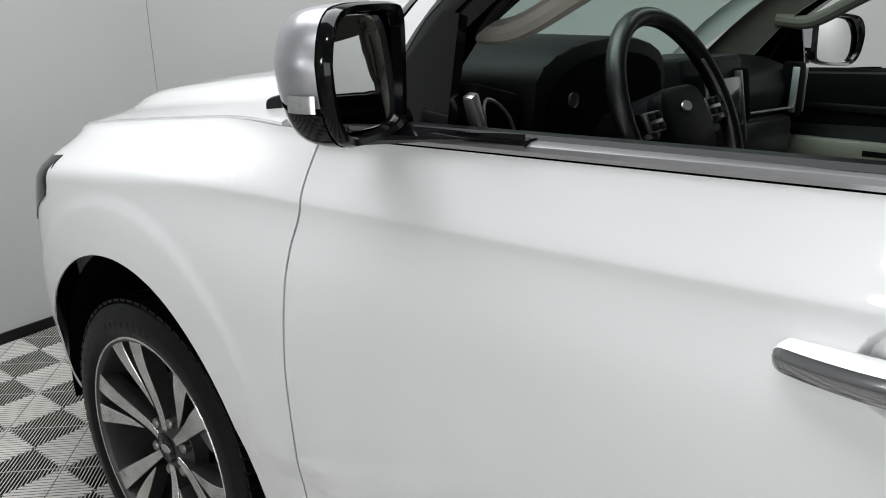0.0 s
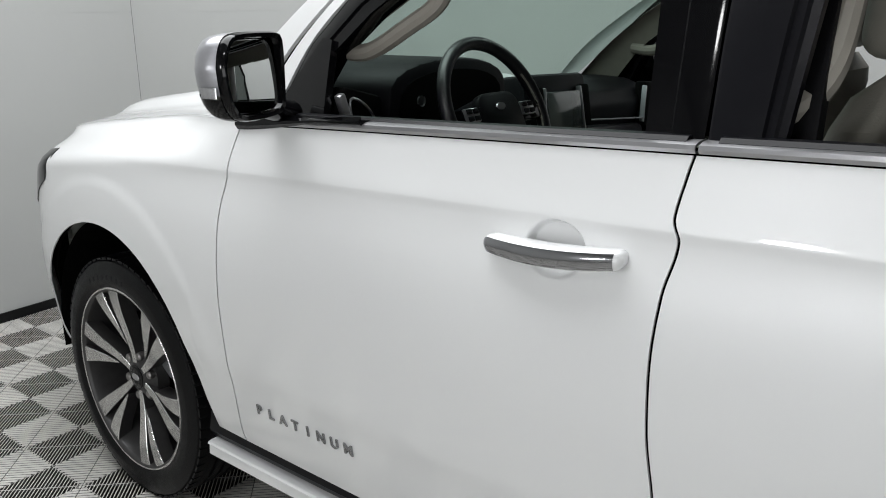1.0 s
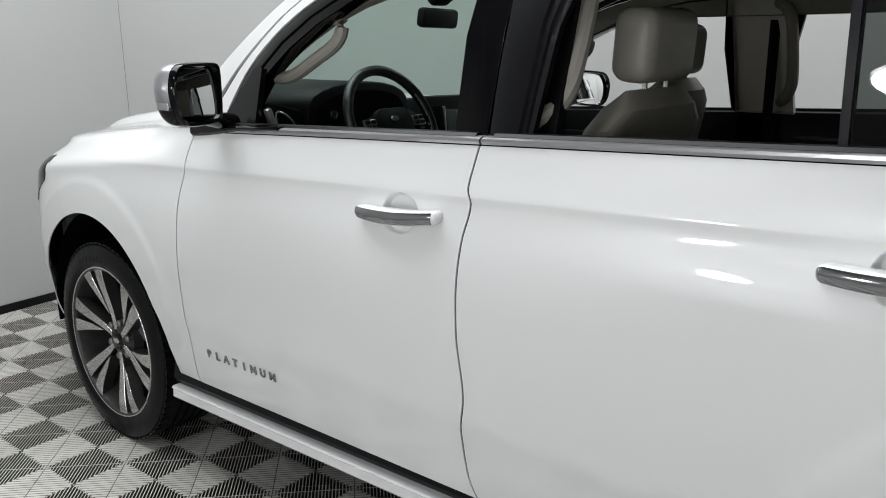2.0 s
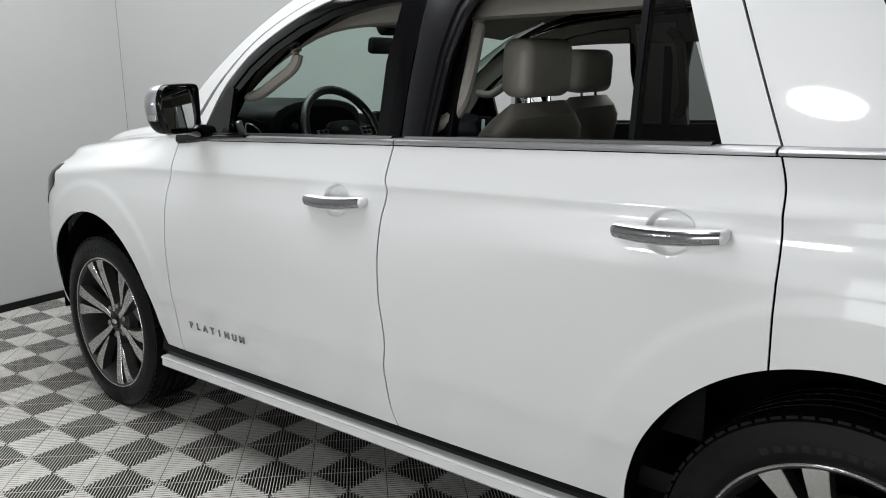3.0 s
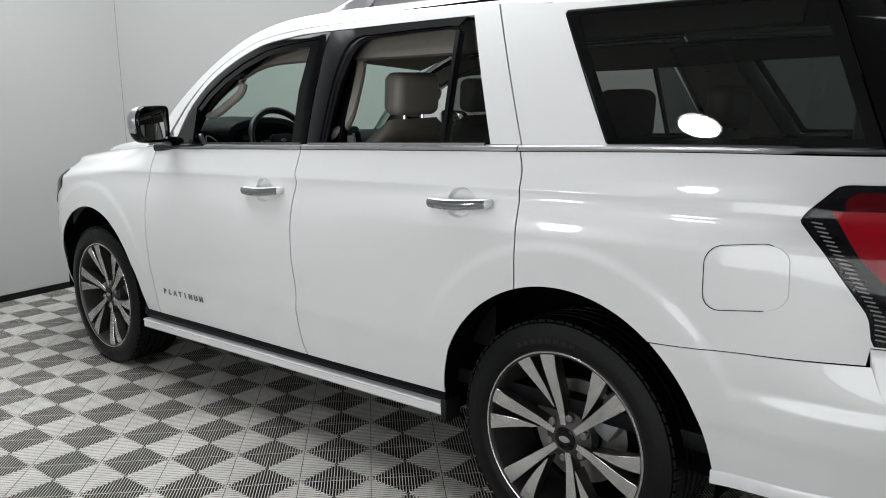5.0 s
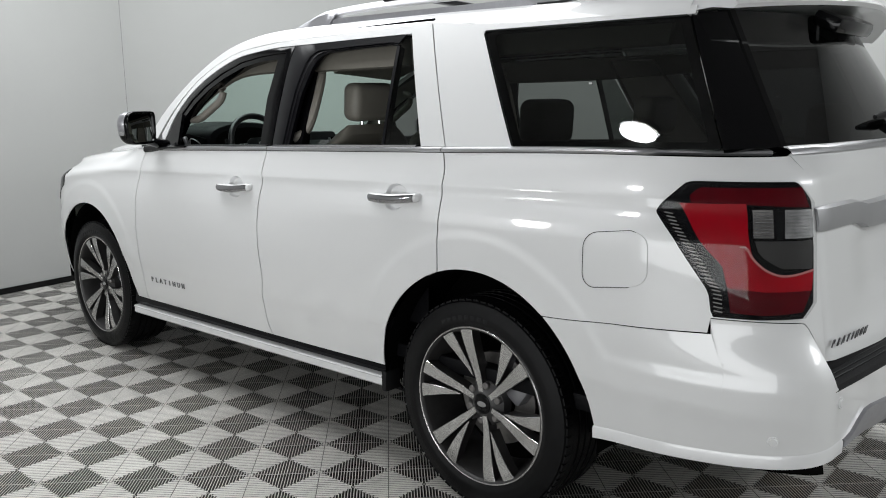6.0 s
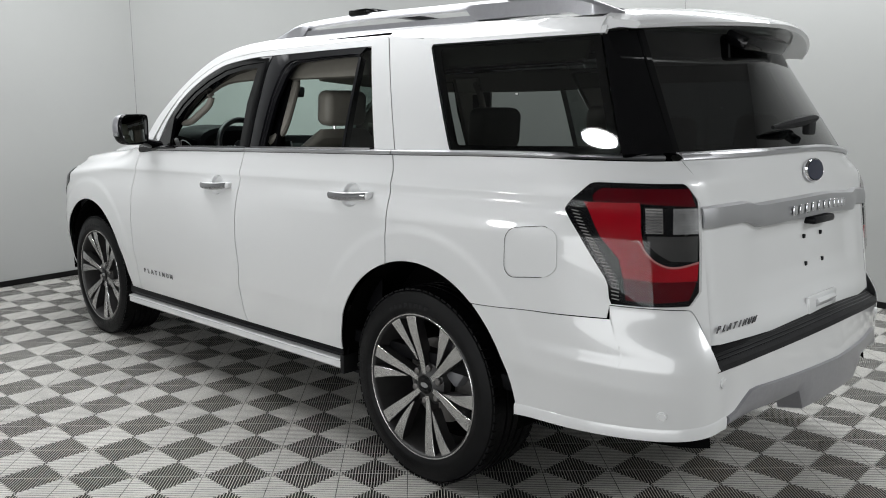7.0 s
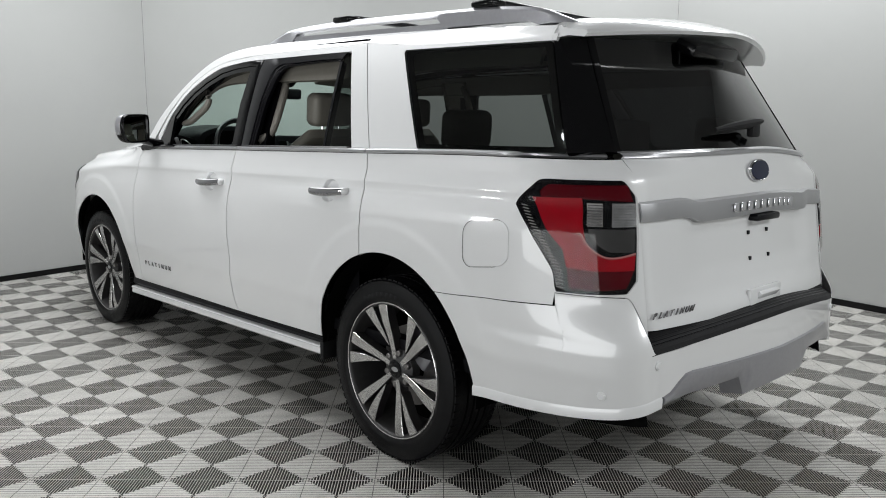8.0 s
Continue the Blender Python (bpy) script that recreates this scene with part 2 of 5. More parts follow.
def samples(a, b, n, arch=None, dense=()):
    """Stations from a to b, denser at the ends of a wheel arch (centre, radius) and at given places."""
    ys = [lerp(a, b, i / n) for i in range(n + 1)] + list(dense)
    if arch:
        c, r = arch
        ys += [c + r * math.cos(math.pi * k / 28) for k in range(29) if min(a, b) < c + r * math.cos(math.pi * k / 28) < max(a, b)]
    ys = sorted(set(round(y, 5) for y in ys), reverse=a > b)
    return [(y - a) / (b - a) for y in ys]


def tail_y(z):
    """How far back the rear corner reaches at a height; it leans in under the rear window."""
    return -1.088 - 0.145 * (1.283 - z) + 0.075 * ease((z - 1.27) / 0.11)


def wrap(y, z, out=0.0, tail=None, end=0.76, square=1.0):
    """A point of the left or right skin: along the side, then round the rear corner (y below -0.60)."""
    if y >= -0.60:
        return width(y, z) + out, y, z
    a = min(1.0, (-0.60 - y) / 0.62) * math.pi / 2
    xs, yr = width(-0.60, z) + out, (tail_y(z) if tail is None else tail) - out
    return end + (xs - end) * max(0.0, math.cos(a)) ** square, -0.60 + (yr + 0.60) * math.sin(a) ** square, z


def shoulder_rows(zb, zt):
    """Heights of a side panel's rows: close together round the door handles and the crease."""
    def f(y, j):
        b, t = zb(y), zt(y)
        c = min(crease(y), t - 0.03)
        lo = max(min(c - 0.15, t - 0.05), lerp(b, c, 0.3))
        if j <= 30:
            return lerp(b, lo, j / 30)
        if j <= 94:
            return lerp(lo, c + 0.010, (j - 30) / 64)
        return lerp(c + 0.010, t, (j - 94) / 14)
    return f


def panel_rows(S, y0, y1, zb, zt, ss, nz, fn=wrap, out=0.0):
    rows = []
    rows_at = shoulder_rows(zb, zt) if nz == 108 else None
    for s in ss:
        row = []
        for j in range(nz + 1):
            r = j / nz
            z = 0.8
            y = lerp(y0(z), y1(z), s)
            for k in range(5):
                z = rows_at(y, j) if rows_at else lerp(zb(y), zt(y), r)
                y = lerp(y0(z), y1(z), s)
            x, yy, zz = fn(y, z, out)
            row.append((S * x, yy, zz))
        rows.append(row)
    return rows


def panel(name, mat, parent, S, y0, y1, zb, zt, ss, nz, fn=wrap, out=0.0, depth=0.004, label=""):
    return part(name, sheet(panel_rows(S, y0, y1, zb, zt, ss, nz, fn, out), depth, flip=S < 0), mat, parent, label)


def resample(pts, n):
    pts = [Vector(p) for p in pts]
    d = [0.0]
    for a, b in zip(pts, pts[1:]):
        d.append(d[-1] + (b - a).length)
    out = []
    for i in range(n + 1):
        t = d[-1] * i / n
        k = 0
        while k < len(d) - 2 and d[k + 1] < t:
            k += 1
        out.append(pts[k].lerp(pts[k + 1], (t - d[k]) / max(1e-9, d[k + 1] - d[k])))
    return out


def smooth_line(pts, n):
    """A rounded line through points (Catmull-Rom), evenly stepped."""
    p = [Vector(q) for q in pts]
    p = [p[0] * 2 - p[1]] + p + [p[-1] * 2 - p[-2]]
    fine = []
    for i in range(1, len(p) - 2):
        for k in range(8):
            t = k / 8
            fine.append(0.5 * (2 * p[i] + (p[i + 1] - p[i - 1]) * t + (2 * p[i - 1] - 5 * p[i] + 4 * p[i + 1] - p[i + 2]) * t * t + (3 * p[i] - p[i - 1] - 3 * p[i + 1] + p[i + 2]) * t ** 3))
    fine.append(p[-2])
    return resample(fine, n)


def ribbon(S, a, b, fn, out, m=3):
    """Rows of points between two lines drawn on the skin as (y, z)."""
    rows = []
    for p, q in zip(a, b):
        row = []
        for k in range(m + 1):
            y, z = lerp(p[0], q[0], k / m), lerp(p[1], q[1], k / m)
            x, yy, zz = fn(y, z, out)
            row.append((S * x, yy, zz))
        rows.append(row)
    return rows


def tube(bm, line, radius, sides=10, squash=1.0, caps=True):
    """A round bar along a line of points. radius: a number, or a list, one for each point."""
    line = [Vector(p) for p in line]
    rows = []
    up = Vector((0.123, 0.2, 1)).normalized()
    for i, p in enumerate(line):
        t = (line[min(i + 1, len(line) - 1)] - line[max(i - 1, 0)]).normalized()
        u = up - t * up.dot(t)
        if u.length < 0.05:
            u = Vector((1, 0, 0)) - t * t.x
        u.normalize()
        v = t.cross(u)
        r = radius[i] if isinstance(radius, (list, tuple)) else radius
        rows.append([p + (u * math.cos(2 * math.pi * k / sides) * squash + v * math.sin(2 * math.pi * k / sides)) * r for k in range(sides)])
    vs = grid(bm, rows, closed=True)
    if caps:
        bm.faces.new(vs[0][::-1])
        bm.faces.new(vs[-1])
    bmesh.ops.recalc_face_normals(bm, faces=bm.faces)
    return bm


def block(centre, size, bevel=0.01, seg=2, rot=None, bm=None):
    """A box with rounded edges."""
    own = bm is None
    b = bmesh.new()
    bmesh.ops.create_cube(b, size=1)
    bmesh.ops.scale(b, vec=size, verts=b.verts)
    if bevel:
        bmesh.ops.bevel(b, geom=b.edges, offset=bevel, segments=seg, profile=0.5, affect="EDGES")
    m = Matrix.Translation(centre)
    if rot:
        m = m @ Euler([radians(a) for a in rot]).to_matrix().to_4x4()
    b.transform(m)
    if own:
        return b
    me = bpy.data.meshes.new("piece")
    b.to_mesh(me)
    b.free()
    bm.from_mesh(me)
    bpy.data.meshes.remove(me)
    return bm


def prism(outline, depth, axis, bevel=0.004, seg=2):
    """A flat outline of (a, b) pairs, made thick along an axis: 'x' maps to (y, z), 'y' to (x, z), 'z' to (x, y)."""
    bm = bmesh.new()
    put = {"x": lambda a, b, c: (c, a, b), "y": lambda a, b, c: (a, c, b), "z": lambda a, b, c: (a, b, c)}[axis]
    vs = [bm.verts.new(put(a, b, 0)) for a, b in outline]
    f = bm.faces.new(vs)
    r = bmesh.ops.extrude_face_region(bm, geom=[f])
    d = Vector(put(0, 0, depth))
    bmesh.ops.translate(bm, vec=d, verts=[v for v in r["geom"] if isinstance(v, bmesh.types.BMVert)])
    bmesh.ops.recalc_face_normals(bm, faces=bm.faces)
    if bevel:
        bmesh.ops.bevel(bm, geom=bm.edges, offset=bevel, segments=seg, profile=0.5, affect="EDGES")
    return bm


def rounded(w, h, r, n=5):
    """A rounded rectangle's outline about the origin."""
    out = []
    for cx, cy, a0 in ((w / 2 - r, h / 2 - r, 0), (-w / 2 + r, h / 2 - r, 90), (-w / 2 + r, -h / 2 + r, 180), (w / 2 - r, -h / 2 + r, 270)):
        for k in range(n + 1):
            a = radians(a0 + 90 * k / n)
            out.append((cx + r * math.cos(a), cy + r * math.sin(a)))
    return out


def lathe(profile, seg=48, axis="x"):
    """A turned shape from (along, radius) pairs."""
    bm = bmesh.new()
    rows = []
    for k in range(seg):
        a = 2 * math.pi * k / seg
        rows.append([(c, r * math.cos(a), r * math.sin(a)) for c, r in profile])
    rows.append(rows[0])
    grid(bm, rows)
    bmesh.ops.remove_doubles(bm, verts=bm.verts, dist=0.0002)
    bmesh.ops.recalc_face_normals(bm, faces=bm.faces)
    return bm


def empty(name, label, category, group="", kind=""):
    return tagged(new(name), label, category, group, kind)


# ---- the booth ----
CORNERS = [(0.31, 5.20), (3.55, 1.47), (3.20, -3.60), (0.60, -6.60), (-3.60, -6.90), (-6.20, -4.20), (-6.40, 1.60), (-3.70, 4.72)]
ROOM_H, JOINT = 3.60, 1.515


def build_wall(name, a, b):
    a, b = Vector((*a, 0)), Vector((*b, 0))
    along = b - a
    n = Vector((-along.y, along.x, 0)).normalized()
    if n.dot(Vector((-1.2, -0.6, 0)) - a) > 0:
        n = -n
    def slab(z0, z1, front, back, trim=0.0):
        bm = bmesh.new()
        u = along.normalized()
        p, q = a + u * trim, b - u * trim
        vs = [bm.verts.new(v) for v in (p + n * front, q + n * front, q + n * back, p + n * back)]
        f = bm.faces.new(vs)
        bmesh.ops.translate(bm, vec=(0, 0, z0), verts=bm.verts)
        r = bmesh.ops.extrude_face_region(bm, geom=[f])
        bmesh.ops.translate(bm, vec=(0, 0, z1 - z0), verts=[v for v in r["geom"] if isinstance(v, bmesh.types.BMVert)])
        bmesh.ops.recalc_face_normals(bm, faces=bm.faces)
        return bm
    wall = part(name, slab(-0.06, ROOM_H, 0.012, 0.12), WALL, None, "", False)
    tagged(wall, "white painted booth wall of large flat panels", "wall", kind="structure")
    joints = (-0.03, ROOM_H) if name == "wall_east" else (-0.03, JOINT, ROOM_H)
    for z0, z1 in zip(joints, joints[1:]):
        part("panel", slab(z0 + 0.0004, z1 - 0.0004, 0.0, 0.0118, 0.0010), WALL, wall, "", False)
    base = part("baseboard", slab(0.0, 0.048, -0.012, -0.0006), SKIRT, None, "", False)
    tagged(base, "black skirting strip along the foot of the wall", "skirting", kind="structure")


WALL_NAMES = ["wall_diagonal", "wall_east", "wall_southeast", "wall_south", "wall_southwest", "wall_west", "wall_northwest", "wall_north"]
for i, wall_name in enumerate(WALL_NAMES):
    build_wall(wall_name, CORNERS[i], CORNERS[(i + 1) % 8])

bm = bmesh.new()
f = bm.faces.new([bm.verts.new((x * 1.04, y * 1.04, ROOM_H)) for x, y in CORNERS])
r = bmesh.ops.extrude_face_region(bm, geom=[f])
bmesh.ops.translate(bm, vec=(0, 0, 0.1), verts=[v for v in r["geom"] if isinstance(v, bmesh.types.BMVert)])
bmesh.ops.recalc_face_normals(bm, faces=bm.faces)
tagged(part("ceiling", bm, CEIL, None, "", False), "dark grey painted booth ceiling", "ceiling", kind="structure")

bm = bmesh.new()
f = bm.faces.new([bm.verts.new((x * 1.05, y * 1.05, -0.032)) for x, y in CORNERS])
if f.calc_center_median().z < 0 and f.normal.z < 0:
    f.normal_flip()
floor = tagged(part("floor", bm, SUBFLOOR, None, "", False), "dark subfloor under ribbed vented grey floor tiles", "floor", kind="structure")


def ceiling_lamp(x, y, radius, drop, group="round ceiling lamps", label="round white ceiling lamp with a glowing diffuser"):
    lamp = empty("ceiling_lamp", label, "lamp", group)
    lamp.location = (x, y, ROOM_H - drop)
    bm = bmesh.new()
    prof = [(0.0, 0.0001), (0.0, radius - 0.008), (-0.006, radius), (-0.02, radius)]
    lens = lathe(prof, 40)
    lens.transform(Matrix.Rotation(radians(-90), 4, "Y"))
    bm.free()
    part("diffuser", lens, LAMP_GLOW, lamp, "glowing white diffuser")
    ring = lathe([(0.0, radius + 0.003), (-0.004, radius + 0.022), (drop, radius + 0.022), (drop, radius + 0.003), (0.0, radius + 0.003)], 40)
    ring.transform(Matrix.Rotation(radians(-90), 4, "Y"))
    part("housing", ring, SATIN_METAL, lamp, "silver lamp ring")
    return lamp

# ---- lamps ----
ceiling_lamp(-4.0, 1.33, 0.215, 0.07)


def ceiling_fill(x, y, sx, sy, watts):
    """A flat fill light: an unseen area lamp added just under the ceiling."""
    data = bpy.data.lights.new("panel_light", "AREA")
    data.shape, data.size, data.size_y, data.energy, data.color = "RECTANGLE", sx, sy, watts, (0.965, 0.985, 1.0)
    ob = new("panel_light", data)
    ob.matrix_world = pose(x, y, ROOM_H - 0.03)
    return ob


def wall_fill(x, y, z, wide, tall, watts, turn):
    """A flat fill light: an unseen area lamp added just off the wall, turned into the room."""
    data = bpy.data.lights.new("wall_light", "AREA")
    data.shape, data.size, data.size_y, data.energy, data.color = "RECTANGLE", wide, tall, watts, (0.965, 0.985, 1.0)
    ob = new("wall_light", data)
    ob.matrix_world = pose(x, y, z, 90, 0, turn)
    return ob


# fill lamps added to even out the booth's light, without fixtures of their own
ceiling_fill(-0.9, 2.7, 2.4, 3.4, 168)
# added fill: lifts the car's left side and the floor beside it
wall_fill(-6.2, -1.2, 1.0, 5.2, 1.7, 96, -90)
ceiling_fill(2.4, 0.4, 1.0, 3.6, 115)
ceiling_fill(0.4, -5.0, 3.0, 1.8, 170)


def stand_lamp(x, y, z, face, radius):
    """A round photo lamp on a pole with three feet, its glowing face turned to the car."""
    lamp = empty("studio_lamp", "round white photo lamp on a black floor stand", "lamp")
    lamp.location = (x, y, 0)
    m = Matrix.Translation((0, 0, z)) @ Vector((*face, 0)).to_track_quat("X", "Z").to_matrix().to_4x4()
    part("housing", lathe([(-0.10, 0.0001), (-0.10, radius * 0.6), (0.0, radius + 0.018), (0.012, radius + 0.016), (0.010, radius + 0.004)], 40), SATIN_METAL, lamp, "silver lamp bowl").matrix_basis = m
    part("diffuser", lathe([(0.008, 0.0001), (0.008, radius - 0.006), (0.002, radius), (-0.010, radius)], 40), LAMP_GLOW, lamp, "glowing white lamp face").matrix_basis = m
    back = Vector((*face, 0)).normalized() * -0.09
    bm = bmesh.new()
    tube(bm, [(back.x, back.y, 0.03), (back.x, back.y, z)], 0.014, 12)
    part("pole", bm, BLACK_SATIN, lamp, "black lamp pole")
    for k in range(3):
        a = radians(120 * k + 40)
        bm = bmesh.new()
        tube(bm, [(back.x, back.y, 0.30), (back.x + 0.30 * math.cos(a), back.y + 0.30 * math.sin(a), 0.012)], 0.010, 8)
        part("foot", bm, BLACK_SATIN, lamp, "black stand foot")


stand_lamp(-4.2, 2.2, 1.75, (0.85, -0.53), 0.16)


# ---- the car: a large white sport utility vehicle, its side windows open ----
car = empty("sport_utility_vehicle", "white pearl sport utility vehicle with open windows and privacy glass", "car")
fend_seam = curve([(0.36, 2.480), (0.55, 2.472), (0.68, 2.478), (0.85, 2.486), (0.97, 2.484), (1.05, 2.474), (1.10, 2.458), (1.125, 2.452), (1.15, 2.450), (1.25, 2.418)])
mid_seam = curve([(0.42, 1.262), (0.49, 1.286), (0.60, 1.294), (0.70, 1.282), (0.85, 1.301), (0.97, 1.306), (1.07, 1.300), (1.155, 1.284), (1.19, 1.296), (1.25, 1.288), (1.31, 1.276)])
back_seam = curve([(0.85, 0.147), (1.03, 0.148), (1.11, 0.147), (1.19, 0.154), (1.25, 0.158), (1.34, 0.183)])
GAP = 0.0027


def arch_line(c, r, base):
    def f(y):
        d = abs(y - c)
        return max(base(y), ARCH_Z + math.sqrt(max(0.0, r * r - d * d))) if d < r else base(y)
    return f


door_foot = curve([(0.2, 0.462), (0.5, 0.452), (1.27, 0.428), (2.0, 0.412), (2.6, 0.395)])
side_top = curve([(-0.90, 0.853), (-0.818, 0.849), (-0.60, 0.830), (-0.35, 0.810), (0.2, 0.79)])
corner_top = curve([(-2.02, 0.738), (-1.65, 0.734), (-1.22, 0.708), (-1.195, 0.716), (-1.15, 0.776), (-1.066, 0.893), (-0.90, 0.893), (-0.82, 0.893)])


def bumper_top(y):
    """The upper edge of the rear bumper: along its joint, up to the lamp, then down beside the tailgate to the step pad."""
    if y > -0.8205:
        return side_top(y)
    return min(0.893, corner_top(y)) if y > -1.22 else corner_top(y)


bumper_foot = curve([(-2.1, 0.560), (-1.4, 0.560), (-1.22, 0.548), (-0.98, 0.520), (-0.54, 0.470), (-0.5, 0.465)])
fender_top = curve([(2.3, 1.262), (2.45, 1.252), (2.7, 1.234), (3.0, 1.205), (3.3, 1.172), (3.55, 1.138), (3.75, 1.090), (3.95, 1.00)])
nose_foot = curve([(2.4, 0.40), (3.5, 0.385), (4.1, 0.36)])


def front_skin(y, z, out=0.0):
    """The fender's skin: it rolls in towards the bonnet at its top, and round the nose."""
    w = low(min(y, 3.65), min(z, 1.24)) + out
    t = fender_top(y)
    w -= 0.13 * ease((z - (t - 0.13)) / 0.13) ** 1.6 * ease((y - 2.43) / 0.5)
    if y > 3.45:
        w -= 0.34 * ((y - 3.45) / 0.55) ** 2.4
    return w, y, z


def bumper_back(x):
    """The rear bumper's line in plan."""
    return -1.266 + 0.066 * (abs(x) / 0.80) ** 2


def bumper_skin(y, z, out=0.0):
    """The rear bumper, from the wheel arch round the corner to the car's middle (y below -1.22 runs across)."""
    swell = 0.011 * ease((0.740 - z) / 0.045)
    f = ease((0.89 - z) / 0.17)
    if y >= -1.22:
        return wrap(y, z, out + swell * ease((-0.52 - y) / 0.2), lerp(tail_y(0.89), bumper_back(0.80) + swell, f), lerp(0.76, 0.80, f), lerp(1.0, 0.88, f))
    x = 0.80 - (-1.22 - y)
    return x, bumper_back(x) - out, z


HANDLE_Y = [lerp(-0.075, 0.075, k / 46) for k in range(47)]
for S in (-1, 1):
    panel("front_fender", PAINT, car, S, lambda z: fend_seam(z) + GAP, const(3.96), arch_line(FRONT_AXLE, ARCH_F, nose_foot), fender_top,
          samples(2.47, 3.96, 60, (FRONT_AXLE, ARCH_F)), 108, front_skin)
    front_door = panel("front_door", PAINT, car, S, lambda z: mid_seam(z) + GAP, lambda z: fend_seam(z) - GAP, door_foot, lambda y: belt(y) - 0.0200, samples(1.29, 2.47, 90, None, [1.503 + q for q in HANDLE_Y]), 108)
    rear_door = panel("rear_door", PAINT, car, S, lambda z: back_seam(z) + GAP, lambda z: mid_seam(z) - GAP, arch_line(-0.015, ARCH_R, door_foot), lambda y: belt(y) - 0.0200,
                      samples(0.15, 1.29, 90, (-0.015, ARCH_R), [0.393 + q for q in HANDLE_Y]), 108)
    quarter = panel("quarter_panel", PAINT, car, S, const(-1.160), lambda z: back_seam(z) - GAP, arch_line(-0.015, ARCH_R, lambda y: bumper_top(y) + 0.0015 if y < -0.3 else 0.45),
                    lambda y: belt(y) - 0.0200, samples(-1.160, 0.15, 94, (-0.015, ARCH_R), [-0.8210, -0.8200]), 108)
    panel("rear_bumper_side", PAINT, car, S, const(-2.02), const(-0.334), arch_line(-0.015, ARCH_R + 0.001, bumper_foot), lambda y: bumper_top(y) - 0.0015,
                   samples(-2.02, -0.334, 150, (-0.015, ARCH_R), [-0.8210, -0.8200, -0.5185, -0.517, -0.514, -0.509]), 52, bumper_skin, 0.0)
    # black inner body, which closes the joints and lines the cabin
    inner = panel_rows(S, const(-1.15), const(3.9), arch_line(FRONT_AXLE, ARCH_F + 0.01, arch_line(-0.015, ARCH_R + 0.01, lambda y: door_foot(max(0.2, min(2.6, y))) - 0.02)),
                       lambda y: belt(y) - 0.012 if y < 2.4 else fender_top(y) - 0.03,
                       samples(-1.15, 3.9, 110, None), 20, lambda y, z, out=0.0: (front_skin(y, z, -0.03) if y > 2.4 else wrap(y, z, -0.030)))
    part("inner_body", sheet(inner, 0, flip=S < 0), VOID, car, "black inner body behind the outer panels")
    # belt moulding, one piece a panel
    for a, b, hangs in ((mid_seam(1.3) + GAP, 2.36, front_door), (0.185 + GAP, mid_seam(1.3) - GAP, rear_door), (-1.06, 0.185 - GAP, quarter)):
        rows = []
        for i in range(31):
            y = lerp(a, b, i / 30)
            zb = belt(y)
            row = []
            for dx, dz in ((0.958, -0.0170), (0.967, -0.0160), (0.971, -0.0095), (0.968, -0.003), (0.957, 0.001), (0.930, 0.003)):
                yy = min(y, 9)
                k = (dx - 0.960)
                x, py, pz = wrap(yy, zb - 0.001, k)
                row.append((S * x, py, pz + dz))
            rows.append(row)
        part("belt_moulding", sheet(rows, 0.004, flip=S < 0), SATIN_METAL, hangs, "satin silver belt moulding")
    # black foot of the mirror, drawn out along the belt line
    rows = []
    for i in range(17):
        y = lerp(2.43, 2.00, i / 16)
        h = lerp(0.034, 0.002, ease(i / 16))
        rows.append([(S * (low(y, belt(y) - 0.001) + dx), y, belt(y) + 0.004 - h * dz) for dx, dz in ((-0.02, -0.1), (0.012, 0.0), (0.018, 0.35), (0.018, 0.7), (0.010, 1.0))])
    part("mirror_foot", sheet(rows, 0.01, flip=S < 0), BLACK_GLOSS, front_door, "gloss black mirror foot along the belt line")
    # rocker and running board
    rows = []
    for i in range(41):
        y = lerp(0.515, 2.66, i / 40)
        t = lerp(0.398, 0.336, i / 40)
        rows.append([(S * x, y, t + dz) for x, dz in ((0.93, 0.001), (0.978, 0.000), (0.986, -0.002), (0.990, -0.008), (0.984, -0.014), (0.986, -0.040), (0.980, -0.047), (0.965, -0.050), (0.90, -0.052))])
    part("running_board", sheet(rows, 0.02, flip=S > 0), PAINT, car, "white painted running board under the doors")
    rows = []
    for i in range(41):
        y = lerp(0.49, 2.68, i / 40)
        t = lerp(0.398, 0.336, i / 40)
        rows.append([(S * x, y, t + dz) for x, dz in ((0.90, 0.10), (0.955, 0.075), (0.965, 0.02), (0.955, 0.001), (0.88, -0.09))])
    part("rocker", sheet(rows, 0.01, flip=S > 0), BLACK_SATIN, car, "black rocker strip")
    part("mud_guard", block((S * 0.945, 0.502, 0.375), (0.09, 0.03, 0.09), 0.010), RUBBER, car)
    # wheel houses
    for c, r in ((FRONT_AXLE, ARCH_F), (-0.015, ARCH_R)):
        rows = []
        for k in range(33):
            a = math.pi * (k / 32) * 1.06 - 0.03 * math.pi
            rows.append([(S * x, c + (r + 0.004) * math.cos(a), ARCH_Z + (r + 0.004) * math.sin(a)) for x in (0.985 if c < 1 else 0.955, 0.93, 0.80, 0.70)])
        bm = sheet(rows, 0)
        vs = [bm.verts.new((S * 0.70, c + (r + 0.01) * math.cos(a), ARCH_Z + (r + 0.01) * math.sin(a))) for a in [math.pi * (k / 16) * 1.06 - 0.03 * math.pi for k in range(17)]]
        bm.faces.new(vs)
        part("wheel_house", bm, VOID, car, "black wheel arch liner")

